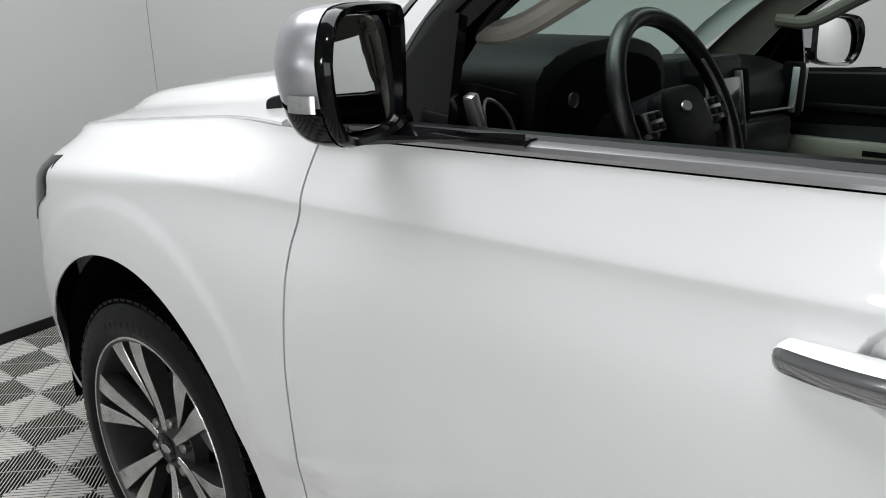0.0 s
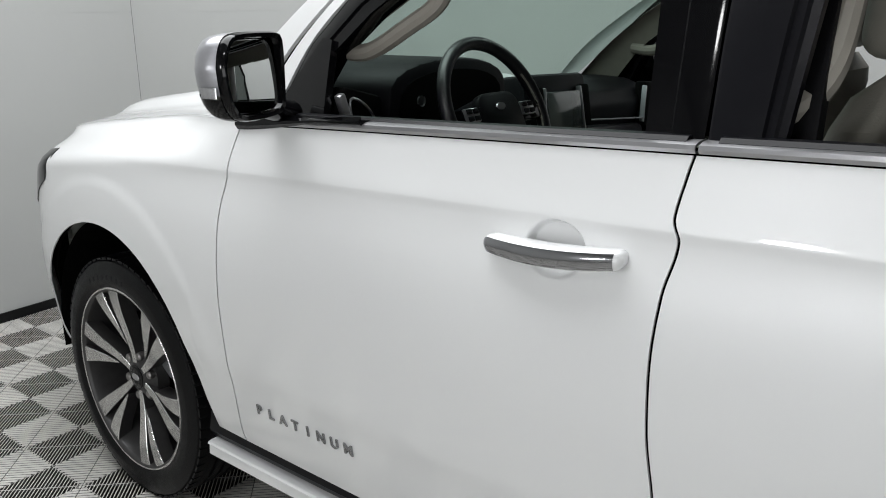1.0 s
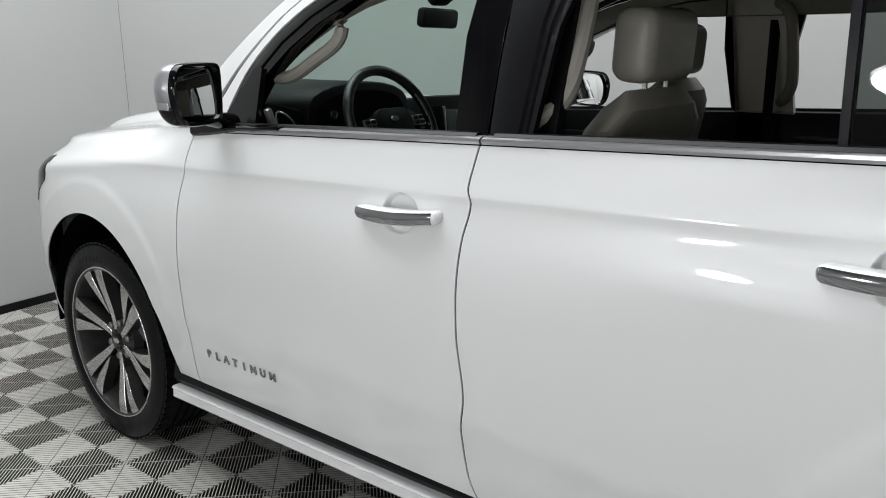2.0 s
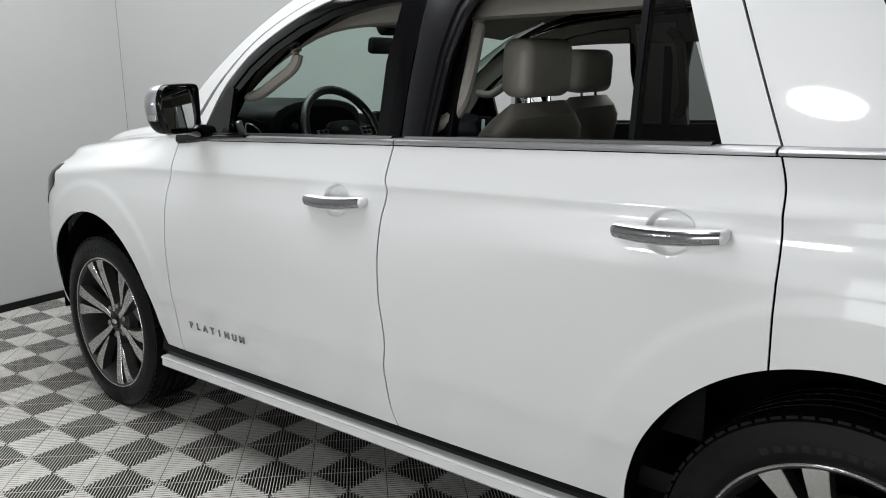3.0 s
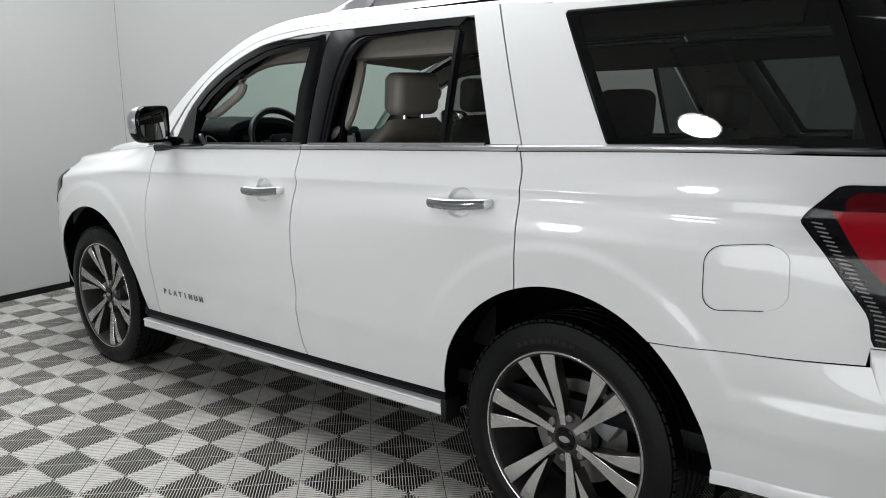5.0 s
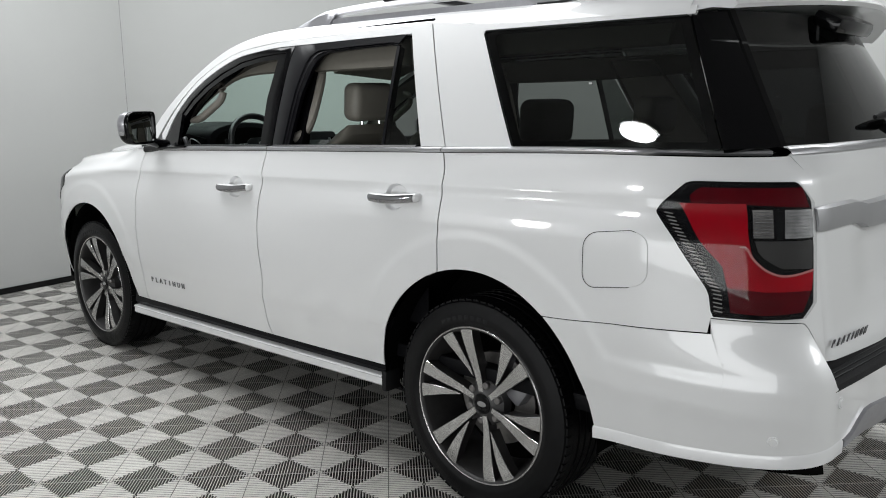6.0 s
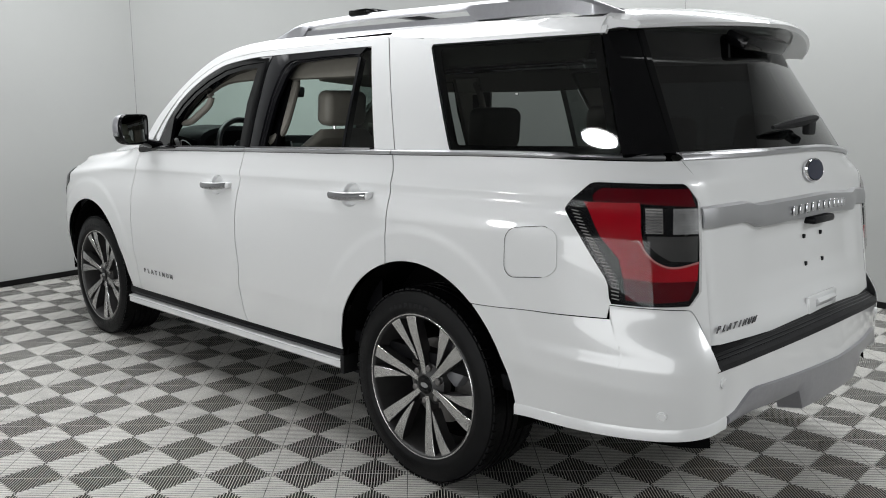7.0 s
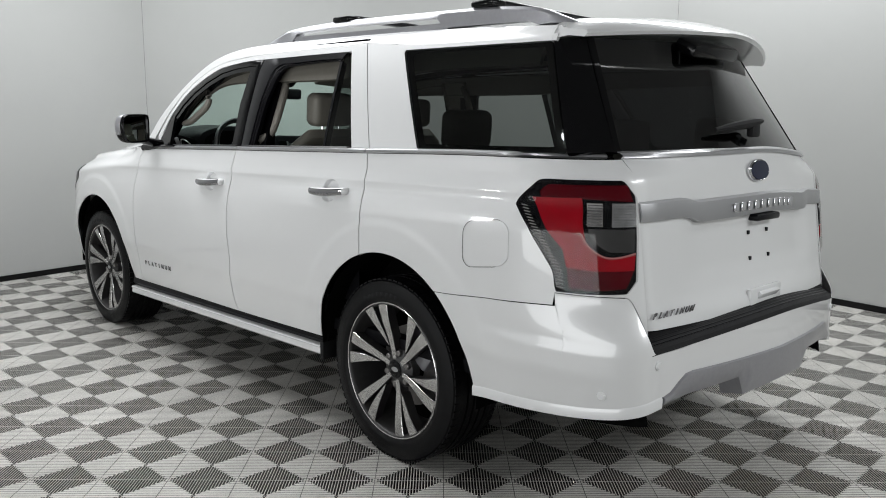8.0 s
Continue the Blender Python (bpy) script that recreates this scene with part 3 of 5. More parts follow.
# ---- glasshouse ----
A_OUT = [(2.62, 1.30), (2.48, 1.43), (2.30, 1.55), (2.13, 1.645), (1.93, 1.735), (1.76, 1.785), (1.54, 1.822), (1.27, 1.836), (0.80, 1.842), (0.40, 1.842), (0.0, 1.838), (-0.35, 1.830), (-0.68, 1.815)]
A_SEAM = [(2.44, 1.33), (2.335, 1.445), (2.20, 1.555), (2.08, 1.628), (1.91, 1.70), (1.74, 1.748), (1.52, 1.772), (1.28, 1.786), (0.85, 1.797), (0.405, 1.805)]
W_OUT = [(2.40, 1.272), (2.30, 1.425), (2.18, 1.530), (2.06, 1.600), (1.90, 1.668), (1.73, 1.718), (1.55, 1.740), (1.40, 1.751), (1.15, 1.756), (0.85, 1.762), (0.535, 1.765)]


def upper(y, z, out=0.0):
    return high(y, z) + out, y, z


def roof_skin(y, z, out=0.0):
    t = max(0.0, z - 1.78)
    return high(y, z) + out - 2.2 * t * t * 10 * 0.5, y, z


for S in (-1, 1):
    a, b = smooth_line(A_OUT, 60), smooth_line([(2.50, 1.29), (2.36, 1.435), (2.215, 1.548), (2.09, 1.622), (1.915, 1.694), (1.745, 1.742), (1.52, 1.768), (1.28, 1.781), (0.85, 1.792), (0.40, 1.797), (0.0, 1.775), (-0.35, 1.772), (-0.68, 1.765)], 60)
    part("roof_side", sheet(ribbon(S, a, b, roof_skin, 0.012, 5), 0.02, flip=S < 0), PAINT, car, "white roof side rail and windscreen pillar")
    # door frames' white outer strip
    c = smooth_line(A_SEAM, 50)
    d = smooth_line(W_OUT[:-1] + [(0.50, 1.767)], 50)
    part("door_seal", sheet(ribbon(S, [(q[0], q[1] + 0.016) for q in c], [(q[0], q[1] - 0.024) for q in c], upper, 0.002, 2), 0.004, flip=S < 0), VOID, car, "black seal behind the upper door frame")
    part("door_frame_top", sheet(ribbon(S, [(q[0], q[1] - 0.0065) for q in c], d, upper, 0.011, 3), 0.015, flip=S < 0), PAINT, car, "white upper door frame strip")


def quad_rows(S, corners, out, n=10, m=8, fn=upper):
    """A four-cornered patch (bottom front, bottom back, top back, top front as (y, z)) laid on the glasshouse."""
    a, b, c, d = [Vector(p) for p in corners]
    rows = []
    for i in range(n + 1):
        p, q = a.lerp(d, i / n), b.lerp(c, i / n)
        row = []
        for k in range(m + 1):
            v = p.lerp(q, k / m)
            x, y, z = fn(v.x, v.y, out)
            row.append((S * x, y, z))
        rows.append(row)
    return rows


def d_skin(y, z, out=0.0):
    """The glasshouse's side, under the quarter window."""
    return high(y, z) + out, y, z


def tuck_skin(y, z, out=0.0):
    """The rear corner pillar: from the side it turns in towards the rear window."""
    t = (z - 1.368) / 0.40
    front, rear = lerp(-0.874, -0.684, t), lerp(-0.993, -0.745, t)
    u = min(1.2, max(0.0, (front - y) / (front - rear)))
    return high(y, z) + out - lerp(0.100, 0.112, t) * u ** 1.4, y, z


def round_corners(pts, radii, inset):
    """A polygon's outline with its corners rounded (a radius each), moved inwards by inset; six points a corner, eleven a side."""
    n = len(pts)
    mid = Vector((sum(p[0] for p in pts) / n, sum(p[1] for p in pts) / n))
    out = []
    for i in range(n):
        p, a, b = Vector(pts[i]), Vector(pts[i - 1]), Vector(pts[(i + 1) % n])
        u, v = (a - p).normalized(), (b - p).normalized()
        p = p + (u + v).normalized() * inset * 1.4
        r = radii[i]
        for k in range(6):
            t = k / 5
            q = (p + u * r) * (1 - t) ** 2 + p * (2 * t * (1 - t)) + (p + v * r) * t ** 2
            out.append((q.x, q.y))
    full = []
    for i in range(n):
        full += out[6 * i:6 * i + 6]
        a, b = out[6 * i + 5], out[(6 * i + 6) % len(out)]
        full += [(lerp(a[0], b[0], k / 12), lerp(a[1], b[1], k / 12)) for k in range(1, 12)]
    return full


for S in (-1, 1):
    flip = S < 0
    # rear door's white rear frame and the pillar behind it
    part("door_frame_rear", sheet(quad_rows(S, [(0.312, 1.338), (0.1845 + GAP, 1.341), (0.405 + GAP, 1.803), (0.520, 1.803)], 0.011), 0.015, flip=S > 0), PAINT, car, "white rear door frame")
    part("rear_pillar", sheet(quad_rows(S, [(0.1845 - GAP, 1.341), (-0.126, 1.349), (0.142, 1.778), (0.405 - GAP, 1.806)], 0.011, 12, 8), 0.015, flip=S > 0), PAINT, car, "white pillar between rear door and quarter window")
    part("roof_side_rear", sheet(quad_rows(S, [(0.18, 1.757), (-0.70, 1.760), (-0.70, 1.785), (0.18, 1.790)], 0.0112, 4, 20), 0.015, flip=S > 0), PAINT, car, "white roof edge over the quarter window")
    # quarter window
    ring_o = [(-0.120, 1.345), (-0.874, 1.364), (-0.684, 1.764), (0.140, 1.764)]
    soft = round_corners(ring_o, (0.020, 0.012, 0.014, 0.042), 0.004)
    mid_y, mid_z = -0.39, 1.56
    rows = [[(S * x, y, z) for x, y, z in (d_skin(lerp(mid_y, a, f), lerp(mid_z, b, f), 0.009) for a, b in soft + [soft[0]])] for f in (0.02, 0.2, 0.4, 0.6, 0.8, 0.9, 1.0)]
    part("quarter_window", sheet(rows, 0.005, flip=S > 0), PRIVACY, car, "dark privacy glass quarter window")
    rows = [[(S * x, y, z) for x, y, z in (d_skin(lerp(mid_y, a, f), lerp(mid_z, b, f), -0.002) for a, b in soft + [soft[0]])] for f in (0.90, 0.99)]
    part("quarter_window_border", sheet(rows, 0.004, flip=S < 0), BLACK_GLOSS, car, "black printed border of the quarter window")
    outer_ring = round_corners(ring_o, (0.002, 0.002, 0.002, 0.002), -0.008)
    rows = [[(S * x, y, z) for x, y, z in (d_skin(p[0], p[1], o) for p, o in ((a, 0.0105), (b, 0.0105)))] for a, b in zip(outer_ring[45:] + outer_ring[:9], soft[45:] + soft[:9])]
    part("window_surround", sheet(rows, 0.006, flip=S < 0), PAINT, car, "white surround of the quarter window")
    # rear corner pillar, gloss black
    part("rear_corner_pillar", sheet(quad_rows(S, [(-0.874, 1.368), (-0.993, 1.374), (-0.745, 1.768), (-0.684, 1.766)], 0.008, 12, 10, tuck_skin), 0.03, flip=S > 0), BLACK_GLOSS, car, "gloss black rear corner pillar")
    # front door's window frame, with the black pillar cover
    o = [(2.40, 1.272), (2.30, 1.425), (2.18, 1.530), (2.06, 1.600), (1.90, 1.668), (1.73, 1.718), (1.55, 1.740), (1.40, 1.751), (1.262 + GAP, 1.757), (1.30, 1.50), (1.28, 1.302)]
    i = [(2.30, 1.278), (2.22, 1.400), (2.10, 1.492), (1.98, 1.560), (1.84, 1.618), (1.68, 1.666), (1.53, 1.688), (1.40, 1.695), (1.385, 1.690), (1.40, 1.50), (1.39, 1.302)]
    oo = o[:8] + [(1.262 + GAP, 1.757), (1.285 + GAP, 1.53), (1.278 + GAP, 1.302)]
    ii = i[:8] + [(1.390, 1.690), (1.405, 1.52), (1.385, 1.302)]
    rows = []
    for p, q in zip(oo, ii):
        p, q = Vector(p), Vector(q)
        rows.append([(S * (high(*v) + d), v[0], v[1]) for v, d in ((p, 0.005), (p.lerp(q, 0.1), 0.009), (p.lerp(q, 0.5), 0.008), (p.lerp(q, 0.55), 0.002), (p.lerp(q, 0.97), 0.001), (q, -0.006), (q, -0.06))])
    part("window_frame", sheet(rows, 0.006, flip=S < 0), BLACK_GLOSS, car, "black front window frame and pillar cover")
    # rear door's
    oo = [(1.277 - GAP, 1.302), (1.284 - GAP, 1.53), (1.261 - GAP, 1.757), (1.05, 1.760), (0.80, 1.764), (0.565, 1.767), (0.535, 1.765)]
    ii = [(1.165, 1.310), (1.150, 1.53), (1.108, 1.665), (1.055, 1.710), (0.80, 1.722), (0.600, 1.727), (0.585, 1.720)]
    rows = []
    for p, q in zip(smooth_line(oo, 24), resample(ii, 24)):
        rows.append([(S * (high(*v) + d), v[0], v[1]) for v, d in ((p, 0.005), (p.lerp(q, 0.06), 0.009), (p.lerp(q, 0.72), 0.008), (p.lerp(q, 0.75), 0.001), (p.lerp(q, 0.86), 0.003), (p.lerp(q, 0.9), -0.003), (q, -0.006), (q, -0.025))])
    part("window_frame", sheet(rows, 0.006, flip=S < 0), BLACK_SATIN, car, "black rear window frame and pillar cover")
    part("division_bar", sheet(quad_rows(S, [(0.540, 1.329), (0.525, 1.330), (0.562, 1.722), (0.580, 1.720)], 0.004, 8, 3), 0.03, flip=S > 0), BLACK_SATIN, car, "black bar between the window and the fixed pane")
    part("fixed_pane", sheet(quad_rows(S, [(0.522, 1.330), (0.312, 1.337), (0.528, 1.764), (0.560, 1.740)], 0.002, 8, 4), 0.004, flip=S > 0), PRIVACY, car, "dark tinted fixed pane in the rear door")
    # waist seals
    for a, b in ((1.30, 2.34), (0.33, 1.25)):
        rows = [[(S * x, y, belt(y) + dz) for x, dz in ((0.953 - 0.03 * max(0, y - 1.6), 0.000), (0.945 - 0.03 * max(0, y - 1.6), 0.007), (0.925 - 0.03 * max(0, y - 1.6), 0.008), (0.915 - 0.03 * max(0, y - 1.6), -0.01))] for y in [lerp(a, b, k / 20) for k in range(21)]]
        part("waist_seal", sheet(rows, 0.004, flip=S < 0), BLACK_SATIN, car)
    # black sail behind the mirror
    part("mirror_sail", sheet(quad_rows(S, [(2.415, 1.260), (2.20, 1.270), (2.215, 1.436), (2.252, 1.440)], 0.012, 6, 6), 0.02, flip=S < 0), BLACK_GLOSS, car, "gloss black triangle at the foot of the mirror")

# roof
rows = []
for k in range(41):
    y = lerp(1.80, -0.70, k / 40)
    line = curve([(p[0], p[1]) for p in A_OUT])
    ze = line(y)
    xe = roof_skin(y, ze, 0.012)[0]
    crown = 0.045
    rows.append([(xe * s, y + 0.03 * (1 - s * s) * (1 if k < 3 else 0), ze + crown * (1 - abs(s) ** 2.4)) for s in [lerp(-1, 1, j / 24) for j in range(25)]])
part("roof", sheet(rows, 0.02), PAINT, car, "white roof")
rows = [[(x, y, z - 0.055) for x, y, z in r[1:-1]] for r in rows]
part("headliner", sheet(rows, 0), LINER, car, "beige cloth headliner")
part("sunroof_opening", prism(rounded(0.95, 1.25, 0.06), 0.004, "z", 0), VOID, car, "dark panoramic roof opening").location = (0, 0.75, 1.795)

# windscreen
rows = []
for k in range(17):
    t = k / 16
    yc, zc_ = lerp(2.86, 1.90, t), lerp(1.262, 1.835, t) + 0.02 * math.sin(math.pi * t)
    edge_y, edge_z, xe = lerp(2.57, 1.80, t), lerp(1.275, 1.795, t) + 0.015 * math.sin(math.pi * t), lerp(0.80, 0.66, t)
    rows.append([(xe * s, lerp(yc, edge_y, abs(s) ** 2.2), lerp(zc_, edge_z, abs(s) ** 2.2)) for s in [lerp(-1, 1, j / 20) for j in range(21)]])
part("windscreen", sheet(rows, 0.004, flip=True), GREEN_GLASS, car, "green-tinted windscreen")
bm = bmesh.new()
tube(bm, [(-0.55, 2.70, 1.275), (-0.2, 2.80, 1.285), (0.15, 2.84, 1.288)], 0.010, 8)
part("wiper", bm, RUBBER, car)

# bonnet
rows = []
for k in range(41):
    t = k / 40
    y = lerp(2.56, 3.93, t)
    ze = fender_top(y) + 0.006
    xe = front_skin(y, fender_top(y))[0] - 0.006
    row = []
    for s in [lerp(-1, 1, j / 40) for j in range(41)]:
        bulge = 0.034 * ease((0.80 - abs(s)) / 0.16) * ease((3.95 - y) / 0.35) + 0.022 * (1 - abs(s) ** 2.2)
        yy = y + (0.30 * (1 - abs(s) ** 2) * (1 - t) + 0.13 * (1 - abs(s) ** 2) * t)
        row.append((xe * s, yy, ze + bulge))
    rows.append(row)
part("bonnet", sheet(rows, 0.02, flip=True), PAINT, car, "white bonnet with a raised centre")

# nose, seen only edge on
rows = []
for z in [lerp(0.36, 0.97, j / 14) for j in range(15)]:
    rows.append([(x, 4.10 - 0.20 * abs(x / 0.86) ** 3 - 0.05 * (z - 0.36), z) for x in [lerp(-0.80, 0.80, j / 24) * (1 - 0.25 * ease((z - 0.84) / 0.10)) for j in range(25)]])
part("front_bumper", sheet(rows, 0.05), PAINT, car, "white front bumper")
part("grille", block((0, 4.06, 0.82), (1.15, 0.08, 0.34), 0.02), CHROME, car, "chrome grille")
for S in (-1, 1):
    rows = []
    for y in [lerp(3.47, 3.90, k / 14) for k in range(15)]:
        t = (y - 3.47) / 0.43
        hi, lo = lerp(1.085, 1.02, t), lerp(1.00, 0.86, min(1, t * 1.6)) if t > 0 else 1.06
        rows.append([(S * front_skin(y, z, 0.004)[0], y, z) for z in [lerp(hi, lo, j / 6) for j in range(7)]])
    part("headlamp", sheet(rows, 0.02, flip=S > 0), SMOKE, car, "smoked headlamp")

# ---- tail ----
def gate(x, z, out=0.0):
    """The tailgate's face: nearly flat, turned in at its side edges, leaning in under the window."""
    a = abs(x)
    lean = ease((z - 1.27) / 0.11)
    lip = 0.028 * ease((0.88 - z) / 0.09) * (1 - min(1.0, a / 0.82) ** 2)
    return x, -1.115 - 0.145 * (1.283 - z) - lip - out + 0.030 * (a / 0.8) ** 2 + 0.045 * ease((a - 0.765) / 0.09) * (1 - lean) + 0.075 * lean * (a / 0.8) ** 3, z


gate_edge = curve([(0.70, 0.800), (0.776, 0.818), (0.86, 0.848), (0.905, 0.842), (0.95, 0.806), (1.10, 0.800), (1.26, 0.790), (1.36, 0.786)])
rows = []
for k in range(61):
    row = []
    for j in range(49):
        z = lerp(0.770, 1.355, j / 48)
        x = lerp(-1, 1, k / 60) * gate_edge(z)
        z += 0.006 * (abs(x) / 0.75) ** 2 * (1 - j / 48)
        dip = -0.014 * ease((0.62 - abs(x)) / 0.22) * ease((1.125 - z) / 0.05) * ease((z - 0.86) / 0.10)
        row.append(gate(x, z, dip))
    rows.append(row)
tailgate = part("tailgate", sheet(rows, 0.02, flip=True), PAINT, car, "white tailgate")

# rear glass and its frame
def glass_back(x, t, out=0.0):
    z = lerp(1.372, 1.775, t)
    return x, lerp(-1.108, -0.850, t) + lerp(0.118, 0.105, t) * (x / lerp(0.80, 0.64, t)) ** 2 - out, z


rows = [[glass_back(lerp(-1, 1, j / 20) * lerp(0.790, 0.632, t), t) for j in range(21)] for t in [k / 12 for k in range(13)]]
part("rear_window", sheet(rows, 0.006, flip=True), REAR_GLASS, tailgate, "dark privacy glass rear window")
for s in (-1, 1):
    rows = [[glass_back(s * lerp(0.806, 0.648, t), t, -0.03), glass_back(s * lerp(0.801, 0.643, t), t, 0.005), glass_back(s * lerp(0.778, 0.620, t), t, 0.005), glass_back(s * lerp(0.776, 0.618, t), t, -0.004)] for t in [k / 16 for k in range(17)]]
    part("rear_window_frame", sheet(rows, 0.01, flip=s < 0), BLACK_GLOSS, tailgate, "gloss black edge of the rear window")
rows = [[gate(x, z, o)[:2] + (z,) for o, z in ((0.002, 1.352), (0.012, 1.354), (0.014, 1.366), (0.006, 1.374), (-0.01, 1.376))] for x in [lerp(-0.792, 0.792, k / 30) for k in range(31)]]
part("rear_belt_moulding", sheet(rows, 0.004, flip=True), SATIN_METAL, tailgate, "satin silver moulding under the rear window")

# spoiler
rows = []
for k in range(31):
    s = lerp(-1, 1, k / 30)
    front_y, back_y = -0.66, -0.985 + 0.165 * s * s
    x0 = (0.735, 0.738, 0.742, 0.745, 0.750, 0.762, 0.769)
    edge = 0.030 * abs(s) ** 6
    prof = [(front_y, 1.842 + 0.033 * (1 - s * s) - 0.027 * abs(s) ** 8), (lerp(front_y, back_y, 0.5), 1.830 + 0.035 * (1 - s * s) - edge), (back_y + 0.01, 1.792 + 0.03 * (1 - s * s)), (back_y, 1.780 + 0.03 * (1 - s * s)), (back_y + 0.012, 1.768 + 0.03 * (1 - s * s)), (lerp(front_y, back_y, 0.55), 1.775 + 0.024 * (1 - s * s)), (front_y, 1.765 + 0.02 * (1 - s * s))]
    rows.append([(s * x0[i], y, z) for i, (y, z) in enumerate(prof)])
bm = bmesh.new()
vs = grid(bm, rows, closed=True)
bm.faces.new(vs[0])
bm.faces.new(vs[-1][::-1])
bmesh.ops.recalc_face_normals(bm, faces=bm.faces)
part("spoiler", bm, PAINT, car, "white roof spoiler over the rear window")
part("wiper_housing", block((-0.02, -0.885, 1.755), (0.36, 0.10, 0.055), 0.018, rot=(25, 0, 0)), BLACK_GLOSS, tailgate, "black wiper pivot cover under the spoiler")
bm = bmesh.new()
tube(bm, resample([(-0.29, -1.085, 1.444), (-0.12, -1.105, 1.460), (0.03, -1.110, 1.473)], 10), [0.007, 0.010, 0.013, 0.015, 0.017, 0.018, 0.019, 0.019, 0.018, 0.015, 0.007], 8)
block((-0.04, -1.11, 1.437), (0.06, 0.03, 0.05), 0.008, bm=bm)
part("rear_wiper", bm, RUBBER, tailgate, "black rear wiper arm")

# silver bar across the tailgate, with raised strokes for its lettering
rows = []
for k in range(41):
    x = lerp(-0.798, 0.798, k / 40)
    mid = ease((0.55 - abs(x)) / 0.09)
    hi, lo = lerp(1.212, 1.198, mid), lerp(1.140, 1.116, mid)
    rows.append([gate(x, z, o) for z, o in ((lo, -0.004), (lo + 0.006, 0.016 + 0.006 * mid), (lerp(lo, hi, 0.5), 0.022 + 0.008 * mid), (hi - 0.006, 0.018 + 0.006 * mid), (hi, 0.0))])
bar = part("tailgate_bar", sheet(rows, 0.01, flip=True), SATIN_METAL, tailgate, "satin silver bar across the tailgate")
for k in range(10):
    x = lerp(-0.24, 0.24, k / 9)
    g = gate(x, 1.157, 0.034)
    bm = block((0, 0, 0), (0.034, 0.006, 0.034), 0.003)
    part("badge_stroke", bm, CHROME, bar, "bright raised stroke").location = g
part("plate_lamp", block((0.02, -1.150, 1.104), (0.20, 0.05, 0.028), 0.010), BLACK_SATIN, tailgate, "black latch and plate lamp housing")
bm = lathe([(0.0, 0.0001), (0.004, 0.050), (0.010, 0.055), (0.004, 0.060), (-0.004, 0.060)], 40)
bm.transform(Matrix.Rotation(radians(-90), 4, "Z") @ Matrix.Diagonal((1, 1, 0.62, 1)))
bm.transform(Matrix.Diagonal((1.40, 1, 1.18, 1)))
oval = part("oval_badge", bm, CHROME, tailgate, "oval badge with a bright rim")
oval.matrix_basis = pose(0.0, gate(0, 1.283, 0.006)[1], 1.283, -8)
bm = lathe([(0.0, 0.0001), (0.0, 0.052)], 40)
bm.transform(Matrix.Diagonal((1.40, 1, 1.18, 1)) @ Matrix.Rotation(radians(-90), 4, "Z") @ Matrix.Diagonal((1, 1, 0.60, 1)))
face = part("badge_face", bm, BLUE, oval, "dark blue badge face")
face.location = (0, -0.011, 0)
for x, z in ((-0.112, 1.045), (0.045, 1.045), (-0.112, 0.945), (0.045, 0.945)):
    part("plate_socket", block((x + 0.03, gate(x, z, -0.012)[1], z), (0.014, 0.012, 0.016), 0.003), BLACK_SATIN, tailgate, "small dark plate screw socket")
# hand grip recess
rim = part("grip_recess", block((-0.05, gate(-0.05, 0.80, -0.006)[1], 0.800), (0.26, 0.02, 0.085), 0.008), PAINT, tailgate, "moulded hand grip in the tailgate")
part("grip_pocket", block((-0.04, gate(-0.05, 0.80, -0.001)[1], 0.806), (0.16, 0.018, 0.045), 0.004, rot=(38, 0, 0)), PAINT, rim, "slanted grip pocket")

# rear bumper's middle, step pad and skid
rows = []
for k in range(41):
    x = lerp(-0.832, 0.832, k / 40)
    yb = bumper_back(x)
    drop = 0.028 * (abs(x) / 0.815) ** 2
    rows.append([(x, yb + dy, z - drop) for dy, z in ((-0.003, 0.734), (0.001, 0.750), (0.014, 0.760), (0.075, 0.800), (0.125, 0.812))])
pad = part("step_pad", sheet(rows, 0.012), RUBBER, car, "black ribbed step pad on the rear bumper")
for j in range(8):
    bm = bmesh.new()
    line = [(x, bumper_back(x) + 0.018 + 0.012 * j, 0.763 + 0.0064 * j - 0.028 * (abs(x) / 0.815) ** 2) for x in [lerp(-0.800, 0.800, k / 32) for k in range(33)]]
    tube(bm, line, 0.0030, 6)
    part("pad_rib", bm, BLACK_SATIN, pad)
rows = []
for k in range(41):
    x = lerp(-0.765, 0.765, k / 40)
    u = abs(x) / 0.765
    yb = bumper_back(x) - 0.006
    hi = 0.604 + 0.024 * u - 0.075 * ease((u - 0.82) / 0.18)
    lo = 0.535 - 0.018 * ease((u - 0.80) / 0.2) - 0.075 * ease((0.30 - abs(x)) / 0.03)
    rows.append([(x, yb + dy, z) for dy, z in ((0.022, hi + 0.002), (-0.004, hi - 0.006), (-0.006, lerp(hi, lo, 0.5)), (0.012, lo), (0.10, lo - 0.02))])
part("bumper_skid", sheet(rows, 0.02), SILVER_PAINT, car, "silver lower bumper insert")
part("rear_underside", block((0, -0.95, 0.57), (1.50, 0.36, 0.08), 0.02), VOID, car, "black underside behind the bumper")
